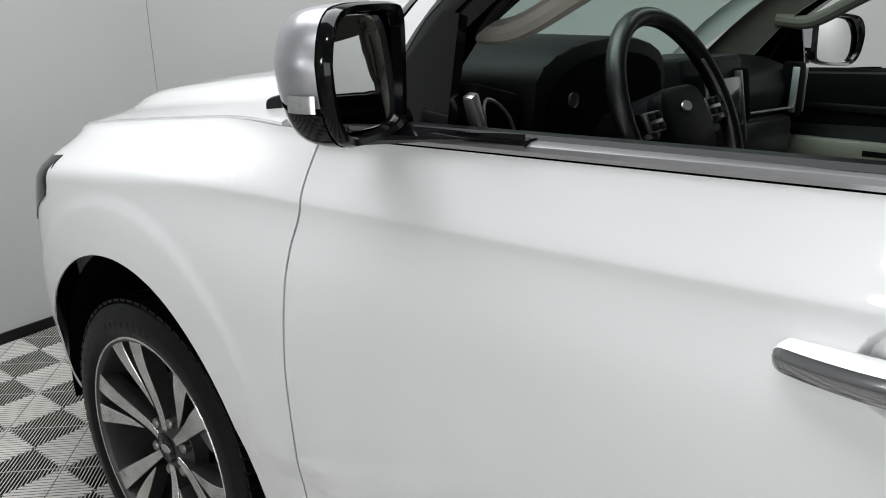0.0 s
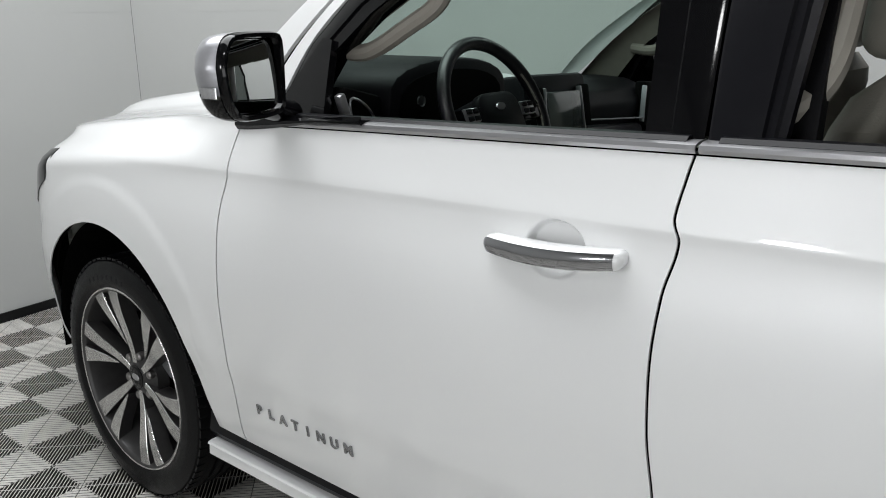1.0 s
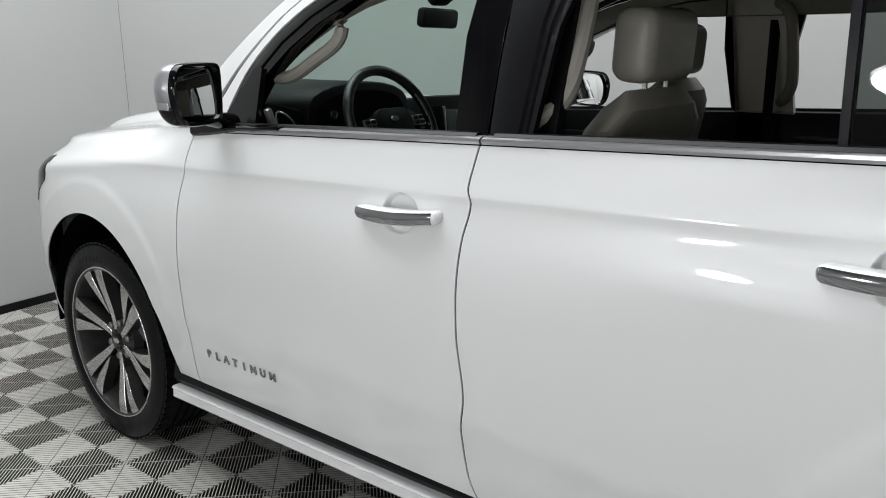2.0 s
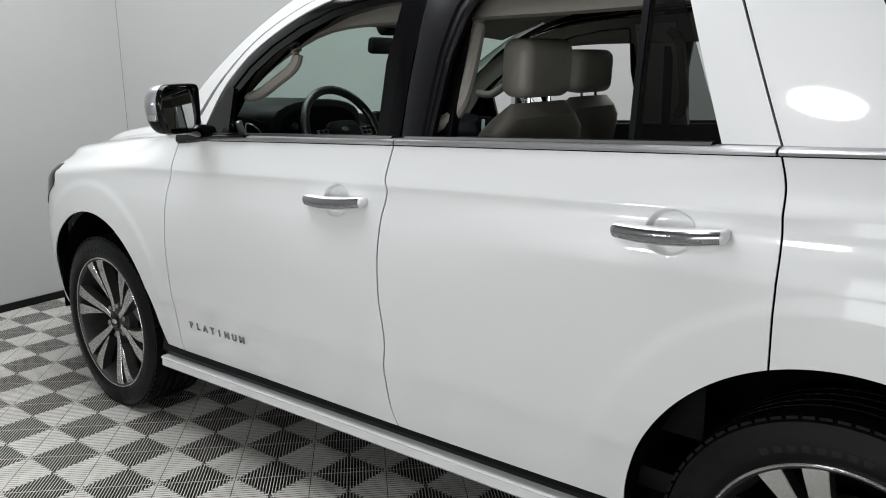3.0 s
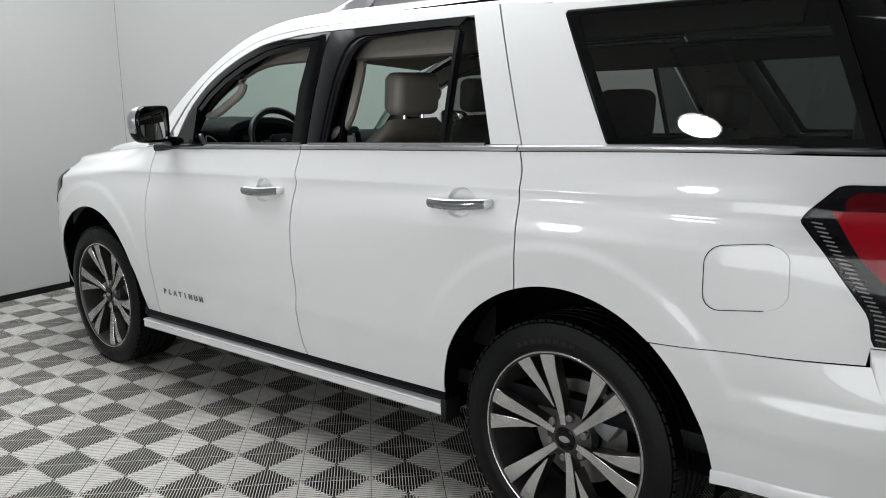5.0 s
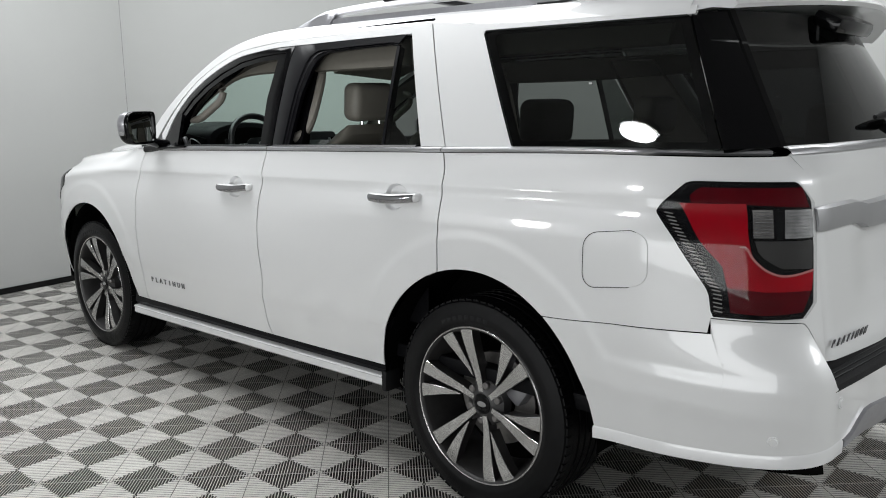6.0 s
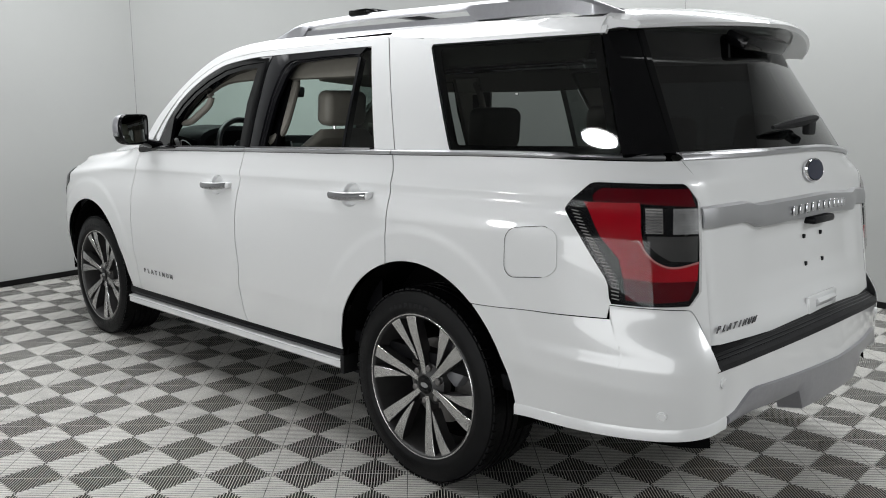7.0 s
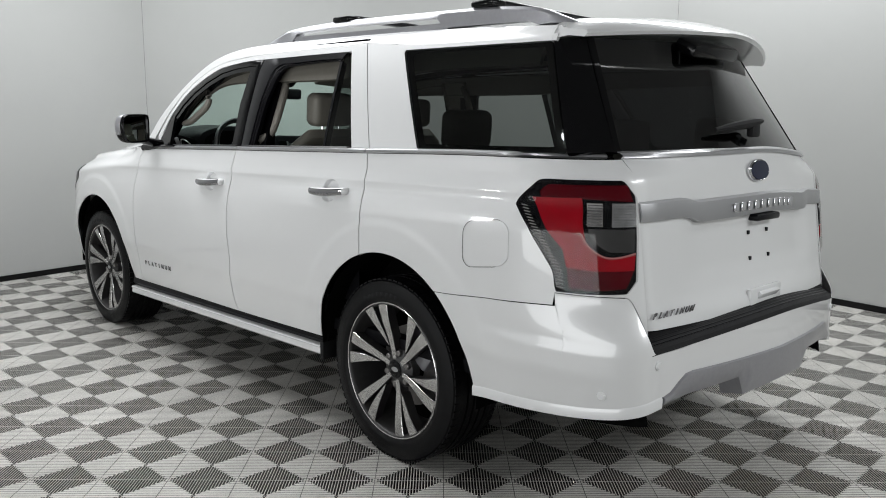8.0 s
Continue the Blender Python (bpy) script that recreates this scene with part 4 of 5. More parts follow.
for S in (-1, 1):
    rows = []
    for k in range(31):
        y = lerp(-1.25, -0.512, k / 30)
        z = bumper_foot(y) - 0.004
        pts = [bumper_skin(y, z, o) for o in (0.000, 0.004, 0.003, -0.03)]
        rows.append([(S * p[0], p[1], z + dz) for p, dz in zip(pts, (0.006, -0.002, -0.035, -0.045))])
    part("bumper_lower_strip", sheet(rows, 0.01, flip=S < 0), PAINT, car, "white lower strip of the rear bumper")
    for y, z in ((-0.945, 0.560), (-1.221, 0.668)):
        p, q = bumper_skin(y, z, 0.002), bumper_skin(y - 0.01, z, 0.002)
        t = Vector((q[0] - p[0], q[1] - p[1], 0)).normalized()
        nrm = Vector((-t.y, t.x, 0))
        if nrm.x < 0:
            nrm = -nrm
        bm = lathe([(0.006, 0.0001), (0.006, 0.011), (0.004, 0.0125), (0.004, 0.016), (-0.004, 0.017)], 20)
        ob = part("parking_sensor", bm, PAINT, car, "round white parking sensor")
        ob.matrix_basis = Matrix.Translation((S * p[0], p[1], z)) @ Vector((S * nrm.x, nrm.y, 0)).to_track_quat("X", "Z").to_matrix().to_4x4()

# tail lamps: one housing round the corner, with its lenses
def lamp_patch(S, pts_top, pts_low, out, n=26, m=10):
    a, b = resample(pts_top, n), resample(pts_low, n)
    rows = []
    for p, q in zip(a, b):
        row = []
        for j in range(m + 1):
            v = p.lerp(q, j / m)
            x, y, z = wrap(v[0], v[1], out)
            row.append((S * x, y, z))
        rows.append(row)
    return rows


for S in (-1, 1):
    top = [(-0.686, 1.190), (-0.694, 1.208), (-0.748, 1.272), (-0.767, 1.279), (-0.90, 1.281), (-1.07, 1.283), (-1.132, 1.232), (-1.134, 1.20)]
    low_ = [(-0.688, 1.182), (-0.735, 1.118), (-0.817, 0.970), (-0.822, 0.899), (-0.927, 0.899), (-1.065, 0.907), (-1.112, 0.950), (-1.132, 1.10)]
    lamp = part("tail_lamp", sheet(lamp_patch(S, top, low_, 0.004, 36, 12), 0.02), SMOKE, car, "tail lamp with a black surround, red lens and clear insert")
    def lens(name, a, b, out, mat, label, n=18, m=8):
        part(name, sheet(lamp_patch(S, a, b, out, n, m), 0.004), mat, lamp, label)
    lens("upper_lens", [(-0.765, 1.238), (-0.782, 1.262), (-1.085, 1.268)], [(-0.772, 1.212), (-0.80, 1.222), (-1.115, 1.214)], 0.0085, RED_DARK, "dark red upper lens")
    lens("red_lens", [(-0.742, 1.216), (-0.800, 1.110), (-0.850, 1.048), (-0.860, 0.988)], [(-0.905, 1.222), (-0.914, 1.131), (-0.925, 1.072), (-0.965, 0.988)], 0.0095, RED, "bright red lens", 18, 12)
    lens("red_lens_foot", [(-0.880, 1.060), (-0.925, 1.068), (-0.963, 1.036), (-1.015, 1.024), (-1.112, 1.038)], [(-0.863, 0.986), (-0.95, 0.980), (-1.100, 0.986)], 0.0105, RED, "bright red foot of the lens")
    lens("lower_lens", [(-0.861, 0.984), (-0.95, 0.978), (-1.099, 0.984)], [(-0.866, 0.916), (-0.95, 0.914), (-1.062, 0.926)], 0.0085, RED_DARK, "dark red lower lens")
    lens("reflector_bowl", [(-0.921, 1.206), (-0.978, 1.207)], [(-0.928, 1.130), (-0.983, 1.131)], 0.010, DISC, "grey ribbed reflector", 10, 6)
    lens("reflector_post", [(-0.980, 1.207), (-1.012, 1.207)], [(-0.985, 1.131), (-1.013, 1.131)], 0.011, SMOKE, "dark post between reflectors", 6, 6)
    lens("clear_lens", [(-1.014, 1.208), (-1.122, 1.209)], [(-1.015, 1.130), (-1.122, 1.132)], 0.012, CLEAR_LAMP, "clear ribbed reversing lamp", 12, 6)
    lens("smoked_lens", [(-0.932, 1.122), (-1.118, 1.124)], [(-0.933, 1.112), (-0.940, 1.090), (-0.958, 1.071), (-1.002, 1.047), (-1.106, 1.047)], 0.012, WHEEL_DARK, "smoked lower insert")
    bm = bmesh.new()
    guide = smooth_line([(-0.893, 1.104), (-0.909, 1.102), (-0.927, 1.069), (-0.963, 1.038), (-1.015, 1.027), (-1.110, 1.043)], 24)
    tube(bm, [(S * q[0], q[1], q[2]) for q in (wrap(v[0], v[1], 0.012) for v in guide)], 0.0032, 6)
    part("light_guide", bm, GUIDE, lamp, "pale pink curved light guide")
    for k in range(8):
        z = 1.137 + 0.009 * k
        for a, b in ((-0.924, -0.977), (-1.018, -1.120)):
            bm = bmesh.new()
            tube(bm, [(S * q[0], q[1], q[2]) for q in (wrap(lerp(a, b, n / 6), z, 0.0125) for n in range(7))], 0.0018, 6)
            part("lamp_rib", bm, CLEAR_LAMP, lamp)
    tooth_line = resample([(-0.727, 1.184), (-0.787, 1.089), (-0.824, 1.016), (-0.847, 0.970), (-0.848, 0.915)], 25)
    for v in tooth_line:
        p, q = wrap(v[0], v[1], 0.0065), wrap(v[0] + 0.020, v[1] + 0.003, 0.0065)
        bm = bmesh.new()
        tube(bm, [(S * p[0], p[1], p[2]), (S * q[0], q[1], q[2])], 0.0019, 6)
        part("lamp_tooth", bm, DISC, lamp)
    part("lamp_cover", sheet(lamp_patch(S, [(p[0] * 0.985 - 0.0137, p[1] - 0.004) for p in top], [(p[0] * 0.985 - 0.0137, p[1] + 0.004) for p in low_], 0.017, 36, 12), 0.014), LAMP_COVER, lamp, "clear glossy outer lens")
    # fuel flap, only on the left
    if S < 0:
        ring = rounded(0.198, 0.172, 0.047, 8)
        bm = bmesh.new()
        rows = []
        for f_ in (0.0, 0.35, 0.7, 0.97, 1.0):
            row = []
            for a, b in ring:
                x, y, z = wrap(-0.580 + a * f_, 1.030 + b * f_ - a * f_ * 0.14, 0.003 if f_ < 0.98 else -0.006)
                row.append((S * x, y, z))
            rows.append(row)
        grid(bm, rows, closed=True)
        bmesh.ops.remove_doubles(bm, verts=bm.verts, dist=0.0003)
        bmesh.ops.recalc_face_normals(bm, faces=bm.faces)
        flap = part("fuel_flap", bm, PAINT, quarter, "white fuel filler flap")
        bm = bmesh.new()
        rows = []
        for f_ in (1.0, 1.022):
            rows.append([(S * wrap(-0.580 + a * f_, 1.030 + b * f_ - a * 0.14, 0.0022)[0], -0.580 + a * f_, 1.030 + b * f_ - a * 0.14) for a, b in ring])
        grid(bm, rows, closed=True)
        part("flap_joint", bm, VOID, flap, "dark joint round the flap")

# roof rails with cross bars
for S in (-1, 1):
    line = smooth_line([(1.40, 1.838), (1.27, 1.875), (1.12, 1.905), (0.7, 1.920), (0.1, 1.918), (-0.30, 1.912), (-0.52, 1.895), (-0.62, 1.865), (-0.70, 1.835)], 50)
    rows = []
    for p in line:
        y, zt = p
        base = 1.845 if 1.15 > y > -0.5 else 1.830
        wv = 0.020
        xm = 0.665 - 0.02 * max(0, y - 1.0) - 0.03 * max(0.0, -0.2 - y)
        lowz = zt - 0.030 if 1.10 > y > 0.0 else min(zt - 0.01, base)
        rows.append([(S * (xm + dx), y, z) for dx, z in ((wv + 0.012, lowz), (wv + 0.006, zt - 0.012), (wv - 0.006, zt), (-wv + 0.004, zt), (-wv, zt - 0.012), (-wv, lowz))])
    bm = bmesh.new()
    vs = grid(bm, rows, closed=True)
    bmesh.ops.recalc_face_normals(bm, faces=bm.faces)
    rail = part("roof_rail", bm, SILVER_PAINT, car, "silver roof rail")
    rows = [[(S * (0.690 - 0.02 * max(0, y - 1.0)), y, z) for z in (1.836, 1.866)] for y in [lerp(1.10, -0.05, k / 12) for k in range(13)]]
    part("rail_shadow_gap", sheet(rows, 0.02, flip=S < 0), SILVER_PAINT, rail)
for y in (0.70, -0.25):
    bm = bmesh.new()
    tube(bm, [(-0.64, y, 1.925), (-0.60, y, 1.938), (0.60, y, 1.938), (0.64, y, 1.925)], 0.022, 10, 0.6)
    bar_ob = part("cross_bar", bm, BLACK_SATIN, car, "black roof cross bar")
    for S in (-1, 1):
        part("bar_foot", block((S * 0.652, y, 1.928), (0.08, 0.13, 0.028), 0.010), BLACK_GLOSS, bar_ob, "black clamp foot")


# ---- wheels ----
def build_wheel(S, y, z, turn):
    R = z + 0.006
    prof = [(-0.135, 0.292), (-0.142, 0.320), (-0.140, 0.350), (-0.128, R - 0.014), (-0.112, R - 0.004), (-0.080, R)]
    for g in (-0.058, -0.020, 0.020, 0.058):
        prof += [(g - 0.006, R), (g - 0.005, R - 0.008), (g + 0.005, R - 0.008), (g + 0.006, R)]
    prof += [(0.080, R), (0.112, R - 0.004), (0.128, R - 0.014), (0.1395, 0.352), (0.1405, 0.345), (0.142, 0.328), (0.1415, 0.322), (0.140, 0.316), (0.132, 0.302), (0.128, 0.297)]
    tyre_bm = lathe(prof, 96)
    for v in tyre_bm.verts:
        v.co.z = max(v.co.z, 0.001 - z)
    tyre = part("tyre", tyre_bm, TYRE, car, "black road tyre with a grooved tread")
    bm = bmesh.new()
    for k in range(72):
        a = 2 * math.pi * k / 72
        for side in (1, -1):
            block((side * 0.100, math.cos(a + 0.02 * side) * (R - 0.0055), math.sin(a + 0.02 * side) * (R - 0.0055)), (0.050, 0.026, 0.007), 0, rot=(math.degrees(a + 0.02 * side) - 90, 0, 0), bm=bm)
        block((0.039, math.cos(a) * (R - 0.002), math.sin(a) * (R - 0.002)), (0.026, 0.022, 0.0035), 0, rot=(math.degrees(a) - 90, 0, 0), bm=bm)
    for v in bm.verts:
        v.co.z = max(v.co.z, 0.0015 - z)
    tagged(part("tread", bm, TYRE, tyre, "", False), kind="stuff")
    for k in range(8):
        a = radians(118 - 5.2 * k)
        bm = block((0.1405, math.cos(a) * 0.334, math.sin(a) * 0.334), (0.003, 0.019, 0.016), 0.001, rot=(math.degrees(a) - 90, 0, 0))
        part("sidewall_bar", bm, RUBBER, tyre)
    rim = part("rim", lathe([(0.110, 0.2915), (0.124, 0.3000), (0.131, 0.2995), (0.133, 0.2940), (0.128, 0.2870), (0.120, 0.2840), (0.100, 0.2800), (0.02, 0.262), (-0.10, 0.258), (-0.125, 0.285), (-0.130, 0.296)], 96), WHEEL_DARK, tyre, "dark alloy rim barrel")
    part("rim_flange", lathe([(0.126, 0.3005), (0.1325, 0.3005), (0.1345, 0.2980), (0.1330, 0.2940), (0.126, 0.2920)], 96), MACHINED, rim, "bright machined rim edge")
    part("rim_back", lathe([(-0.06, 0.0001), (-0.06, 0.262)], 48), VOID, rim, "dark inner wheel")
    face = lambda r: lerp(0.100, 0.1285, ease((r - 0.06) / 0.22))
    # twin spokes: one runs to the hub, its neighbour tapers to a point before it
    for k in range(6):
        base = radians(60 * k + turn)
        for whole in (True, False):
            rows = []
            for n in range(13):
                t = n / 12
                if whole:
                    r, a, hw = lerp(0.040, 0.2890, t), base - radians(lerp(10.5, 9.8, t)), lerp(0.0105, 0.0285, t ** 1.15)
                else:
                    r, a, hw = lerp(0.108, 0.2890, t), base + radians(lerp(1.5, 10.2, t ** 0.8)), lerp(0.0012, 0.0290, t ** 0.85)
                c, q = math.cos(a), math.sin(a)
                rows.append((Vector((0, c * r, q * r)), Vector((0, -q, c)), hw, face(r)))
            bm = bmesh.new()
            grid(bm, [[p + d * hw * e + Vector((x - (0.0018 if abs(e) > 0.95 else 0), 0, 0)) for e in (-1, -0.92, 0, 0.92, 1)] for p, d, hw, x in rows])
            bm.normal_update()
            if sum(f.normal.x for f in bm.faces) < 0:
                bmesh.ops.reverse_faces(bm, faces=bm.faces)
            part("spoke_face", bm, MACHINED, rim, "machined bright spoke face")
            bm = bmesh.new()
            grid(bm, [[p + d * hw + Vector((x - 0.0019, 0, 0)), p + d * hw * 0.8 + Vector((x - 0.050, 0, 0)), p - d * hw * 0.8 + Vector((x - 0.050, 0, 0)), p - d * hw + Vector((x - 0.0019, 0, 0))] for p, d, hw, x in rows], closed=True)
            bmesh.ops.recalc_face_normals(bm, faces=bm.faces)
            part("spoke_flank", bm, WHEEL_DARK, rim, "dark painted spoke flank")
    part("hub_face", lathe([(0.040, 0.090), (0.078, 0.086), (0.088, 0.070), (0.0985, 0.050), (0.1022, 0.042), (0.100, 0.036)], 48), WHEEL_DARK, rim, "dark painted hub")
    part("hub_cap", lathe([(0.106, 0.0001), (0.106, 0.031), (0.1035, 0.038), (0.098, 0.041)], 36), BLACK_GLOSS, rim, "black hub cap")
    bm = lathe([(0.1075, 0.0001), (0.1075, 0.020), (0.106, 0.0215)], 30)
    bm.transform(Matrix.Diagonal((1, 1, 0.5, 1)))
    part("cap_oval", bm, SATIN_METAL, rim, "small silver oval")
    for k in range(6):
        a = radians(60 * k + turn + 30)
        bm = lathe([(0.100, 0.0001), (0.100, 0.010), (0.096, 0.0138), (0.070, 0.0150)], 12)
        bm.transform(Matrix.Translation((0, 0.071 * math.cos(a), 0.071 * math.sin(a))))
        part("wheel_nut", bm, DISC, rim, "dark chrome wheel nut")
    part("brake_disc", lathe([(0.0, 0.085), (0.012, 0.085), (0.012, 0.178), (-0.012, 0.178), (-0.012, 0.085)], 48), DISC, car, "steel brake disc")
    m = Matrix.Translation((S * 0.852, y, z)) @ (Matrix.Identity(4) if S > 0 else Matrix.Rotation(math.pi, 4, "Z"))
    tyre.matrix_basis = m
    return tyre, m


for S in (-1, 1):
    for wy, wz, turn in ((0.0, 0.397, 171), (FRONT_AXLE, 0.390, 168)):
        tyre, m = build_wheel(S, wy, wz, turn)
        for ob in list(car.children):
            if ob.name.startswith("brake_disc") and ob.matrix_basis == Matrix.Identity(4):
                ob.matrix_basis = m
                part("caliper", block((0.01, 0.13 * (1 if S < 0 else -1), 0.09), (0.09, 0.10, 0.16), 0.02, rot=(-35 if S < 0 else 35, 0, 0)), SILVER_PAINT, ob, "grey brake caliper")
for y in (0.0, FRONT_AXLE):
    bm = bmesh.new()
    tube(bm, [(-0.80, y, 0.39), (0.80, y, 0.39)], 0.05, 12)
    part("axle", bm, VOID, car)
part("underbody", block((0, 1.45, 0.44), (1.70, 4.2, 0.16), 0.03), VOID, car, "black underbody")
part("exhaust_box", block((0.2, -0.75, 0.42), (0.9, 0.35, 0.18), 0.05), VOID, car)

# ---- door mirrors ----
for S in (-1, 1):
    turn = 0.34 if S < 0 else 0.60
    fw = Vector((S * turn, math.sqrt(1 - turn * turn), 0))
    wv = Vector((-S * fw.y, turn, 0))
    tilt = 0.20 if S < 0 else 0.04
    mid = Vector((-1.137, 2.112, 1.377) if S < 0 else (1.20, 2.18, 1.370))
    ring = [(-0.108, 0.020), (-0.100, 0.052), (-0.080, 0.076), (-0.045, 0.083), (0.0, 0.084), (0.060, 0.083), (0.090, 0.078), (0.098, 0.055), (0.098, 0.0), (0.096, -0.05), (0.088, -0.075), (0.05, -0.083), (-0.02, -0.084), (-0.065, -0.078), (-0.092, -0.052), (-0.104, -0.015)]
    ring = [(p[0], p[1]) for p in smooth_line(ring + [ring[0]], 48)][:-1]
    at = lambda a, b, c: mid + wv * a + Vector((0, 0, b)) + fw * c
    bm = bmesh.new()
    rows = [[at(a * k, b * k, c) for a, b in ring] for k, c in ((0.98, 0.012), (1.0, 0.0), (0.97, -0.008), (0.88, -0.006), (0.86, 0.008))]
    grid(bm, rows, closed=True)
    bmesh.ops.recalc_face_normals(bm, faces=bm.faces)
    mirror = part("door_mirror", bm, BLACK_GLOSS, car, "door mirror with a silver cap and black bezel")
    rows = [[at(a * k, b * k, (0.022 if S < 0 else 0.010) - tilt * a * k + 0.35 * (a * k) ** 2 + 0.35 * (b * k) ** 2 + 0.08 * b * k) for a, b in ring] for k in (0.01, 0.2, 0.4, 0.6, 0.8, 0.93)]
    bm = bmesh.new()
    grid(bm, rows, closed=True)
    bm.normal_update()
    if sum(f.normal.y for f in bm.faces) > 0:
        bmesh.ops.reverse_faces(bm, faces=bm.faces)
    part("mirror_glass", bm, MIRROR, mirror, "mirror glass")
    def shell(keep):
        bm = bmesh.new()
        rows = []
        for j in range(9):
            t = j / 8
            k = math.sqrt(max(0.0, 1 - t ** 2.3))
            lean = -0.035 * t
            rows.append([at(a * (0.30 + 0.70 * k) - 0.012 * math.sin(math.pi * min(1, t * 1.3)) + 0.02 * t, b * (0.22 + 0.78 * k), 0.010 + 0.100 * t) for a, b in keep])
        grid(bm, rows)
        return bm
    full = resample([(*p, 0) for p in ring + [ring[0]]], 80)
    cut = -0.036
    ang = lambda p: math.atan2(p[1] - cut, p[0])
    ups = sorted([(p.x, p.y) for p in full[:-1] if p.y >= cut], key=ang)
    lows = sorted([(p.x, p.y) for p in full[:-1] if p.y <= cut + 0.004], key=ang)
    for keep, mat, nm, lb in ((ups, SILVER_PAINT, "mirror_cap", "silver upper mirror cap"), (lows, BLACK_GLOSS, "mirror_underside", "black lower mirror shell")):
        bm = shell(keep)
        bm.normal_update()
        if sum((f.calc_center_median() - mid).dot(f.normal) for f in bm.faces) < 0:
            bmesh.ops.reverse_faces(bm, faces=bm.faces)
        part(nm, bm, mat, mirror, lb)
    bm = bmesh.new()
    rows = [[at(-0.112 * k - 0.0, b, c) for k, c in ((0.972, 0.012), (0.995, 0.022), (0.985, 0.034), (0.94, 0.050))] for b in (-0.034, -0.024, -0.014)]
    grid(bm, rows)
    part("turn_lamp", bm, CLEAR_LAMP, mirror, "clear turn signal strip")
    bm = bmesh.new()
    tube(bm, [mid + wv * 0.07 + fw * 0.06 + Vector((0, 0, -0.055)), mid + wv * 0.13 + fw * 0.07 + Vector((0, 0, -0.075)), (S * 0.91, 2.30, 1.275)], [0.034, 0.030, 0.036], 12, 0.8)
    part("mirror_arm", bm, BLACK_GLOSS, mirror, "black mirror arm")

# ---- door handles ----
def door_handle(S, y0, y1, z, rise, door):
    """A slim white bar bowed off the door over a pocket, with a polished face let into it."""
    rows, ins = [], []
    ts = [0, 0.004, 0.012, 0.025, 0.045] + [lerp(0.07, 0.93, k / 22) for k in range(23)] + [0.955, 0.975, 0.988, 0.996, 1]
    for t in ts:
        y = lerp(y0, y1, t)
        zz = z + rise * t - 0.006 * math.sin(math.pi * t)
        w = lerp(low(y0, z), low(y1, z), t)
        stand = 0.006 + 0.026 * max(0.0, math.sin(math.pi * (0.06 + 0.88 * t))) ** 0.7
        h = 0.0185 * (0.88 + 0.12 * math.sin(math.pi * t))
        k = math.sqrt(max(0.06, 1 - max(0.0, (abs(2 * t - 1) - 0.90) / 0.10) ** 2))
        prof = [(-0.034, -h * 0.75), (-0.010, -h * 0.97), (0.001, -h), (0.007, -h * 0.86), (0.010, -h * 0.4), (0.0105, h * 0.3), (0.006, h * 0.86), (-0.002, h), (-0.034, h * 0.9)]
        rows.append([(S * (w + stand + dx * k), y, zz + dz * k) for dx, dz in prof])
        if 0.008 < t < 0.97:
            ins.append([(S * (w + stand + 0.0014 + dx * k), y, zz + dz * k) for dx, dz in ((0.0062, -h * 0.84), (0.0094, -h * 0.50), (0.0112, -h * 0.05), (0.0102, h * 0.42), (0.0064, h * 0.82))])
    bm = bmesh.new()
    vs = grid(bm, rows, closed=True)
    bm.faces.new(vs[0])
    bm.faces.new(vs[-1][::-1])
    bmesh.ops.recalc_face_normals(bm, faces=bm.faces)
    handle = part("door_handle", bm, PAINT, door, "white door handle with a polished grey face", angle=60)
    part("handle_insert", sheet(ins, 0.002), HANDLE_METAL, handle, "polished grey handle face")


for S, fd, rd in ((-1, bpy.data.objects["front_door"], bpy.data.objects["rear_door"]), (1, bpy.data.objects["front_door.001"], bpy.data.objects["rear_door.001"])):
    door_handle(S, 1.640, 1.362, 1.100, 0.016, fd)
    door_handle(S, 0.530, 0.252, 1.138, 0.016, rd)


# ---- raised lettering ----
def lettering(word, step, height, place, mat, parent, label, slant=0.0, wide=1.0):
    """Raised letters of the built-in font, evenly stepped; place(u) gives each letter's pose."""
    for k, ch in enumerate(word):
        cu = bpy.data.curves.new("letter", "FONT")
        cu.body, cu.size, cu.extrude, cu.align_x, cu.shear, cu.offset = ch, height * 1.38, 0.0018, "CENTER", slant, height * 0.035
        tmp = bpy.data.objects.new("letter", cu)
        me = bpy.data.meshes.new_from_object(tmp)
        me.transform(place(k * step) @ Matrix.Diagonal((wide, 1, 1, 1)))
        bm = bmesh.new()
        bm.from_mesh(me)
        bpy.data.meshes.remove(me)
        bpy.data.objects.remove(tmp)
        bpy.data.curves.remove(cu)
        part("letter", bm, mat, parent, label, False)


LETTER_METAL = material("dark_chrome_letters", (0.30, 0.30, 0.31), 0.22, 0.9)
for S, door in ((-1, bpy.data.objects["front_door"]),):
    def on_door(u, S=S):
        y = 2.367 - u
        z = 0.523 + 0.010 * u / 0.36
        lean = (low(y, z + 0.03) - low(y, z)) / 0.03
        m = Matrix(((0, lean * S, S, S * (low(y, z) + 0.0025)), (-1, 0, 0, y), (0, 1, 0, z), (0, 0, 0, 1)))
        return m
    lettering("PLATINUM", 0.0475, 0.027, on_door, LETTER_METAL, door, "raised grey metal lettering", 0, 1.1)


def on_gate(u):
    x = -0.775 + u
    p = gate(x, 0.817, 0.006)
    return Matrix(((1, 0, 0, x), (0.06, -0.145, -1, p[1]), (0, 1, 0, 0.817 + 0.006 * u), (0, 0, 0, 1)))


lettering("PLATINUM", 0.0295, 0.022, on_gate, LETTER_METAL, tailgate, "raised chrome lettering", 0.35, 1.25)

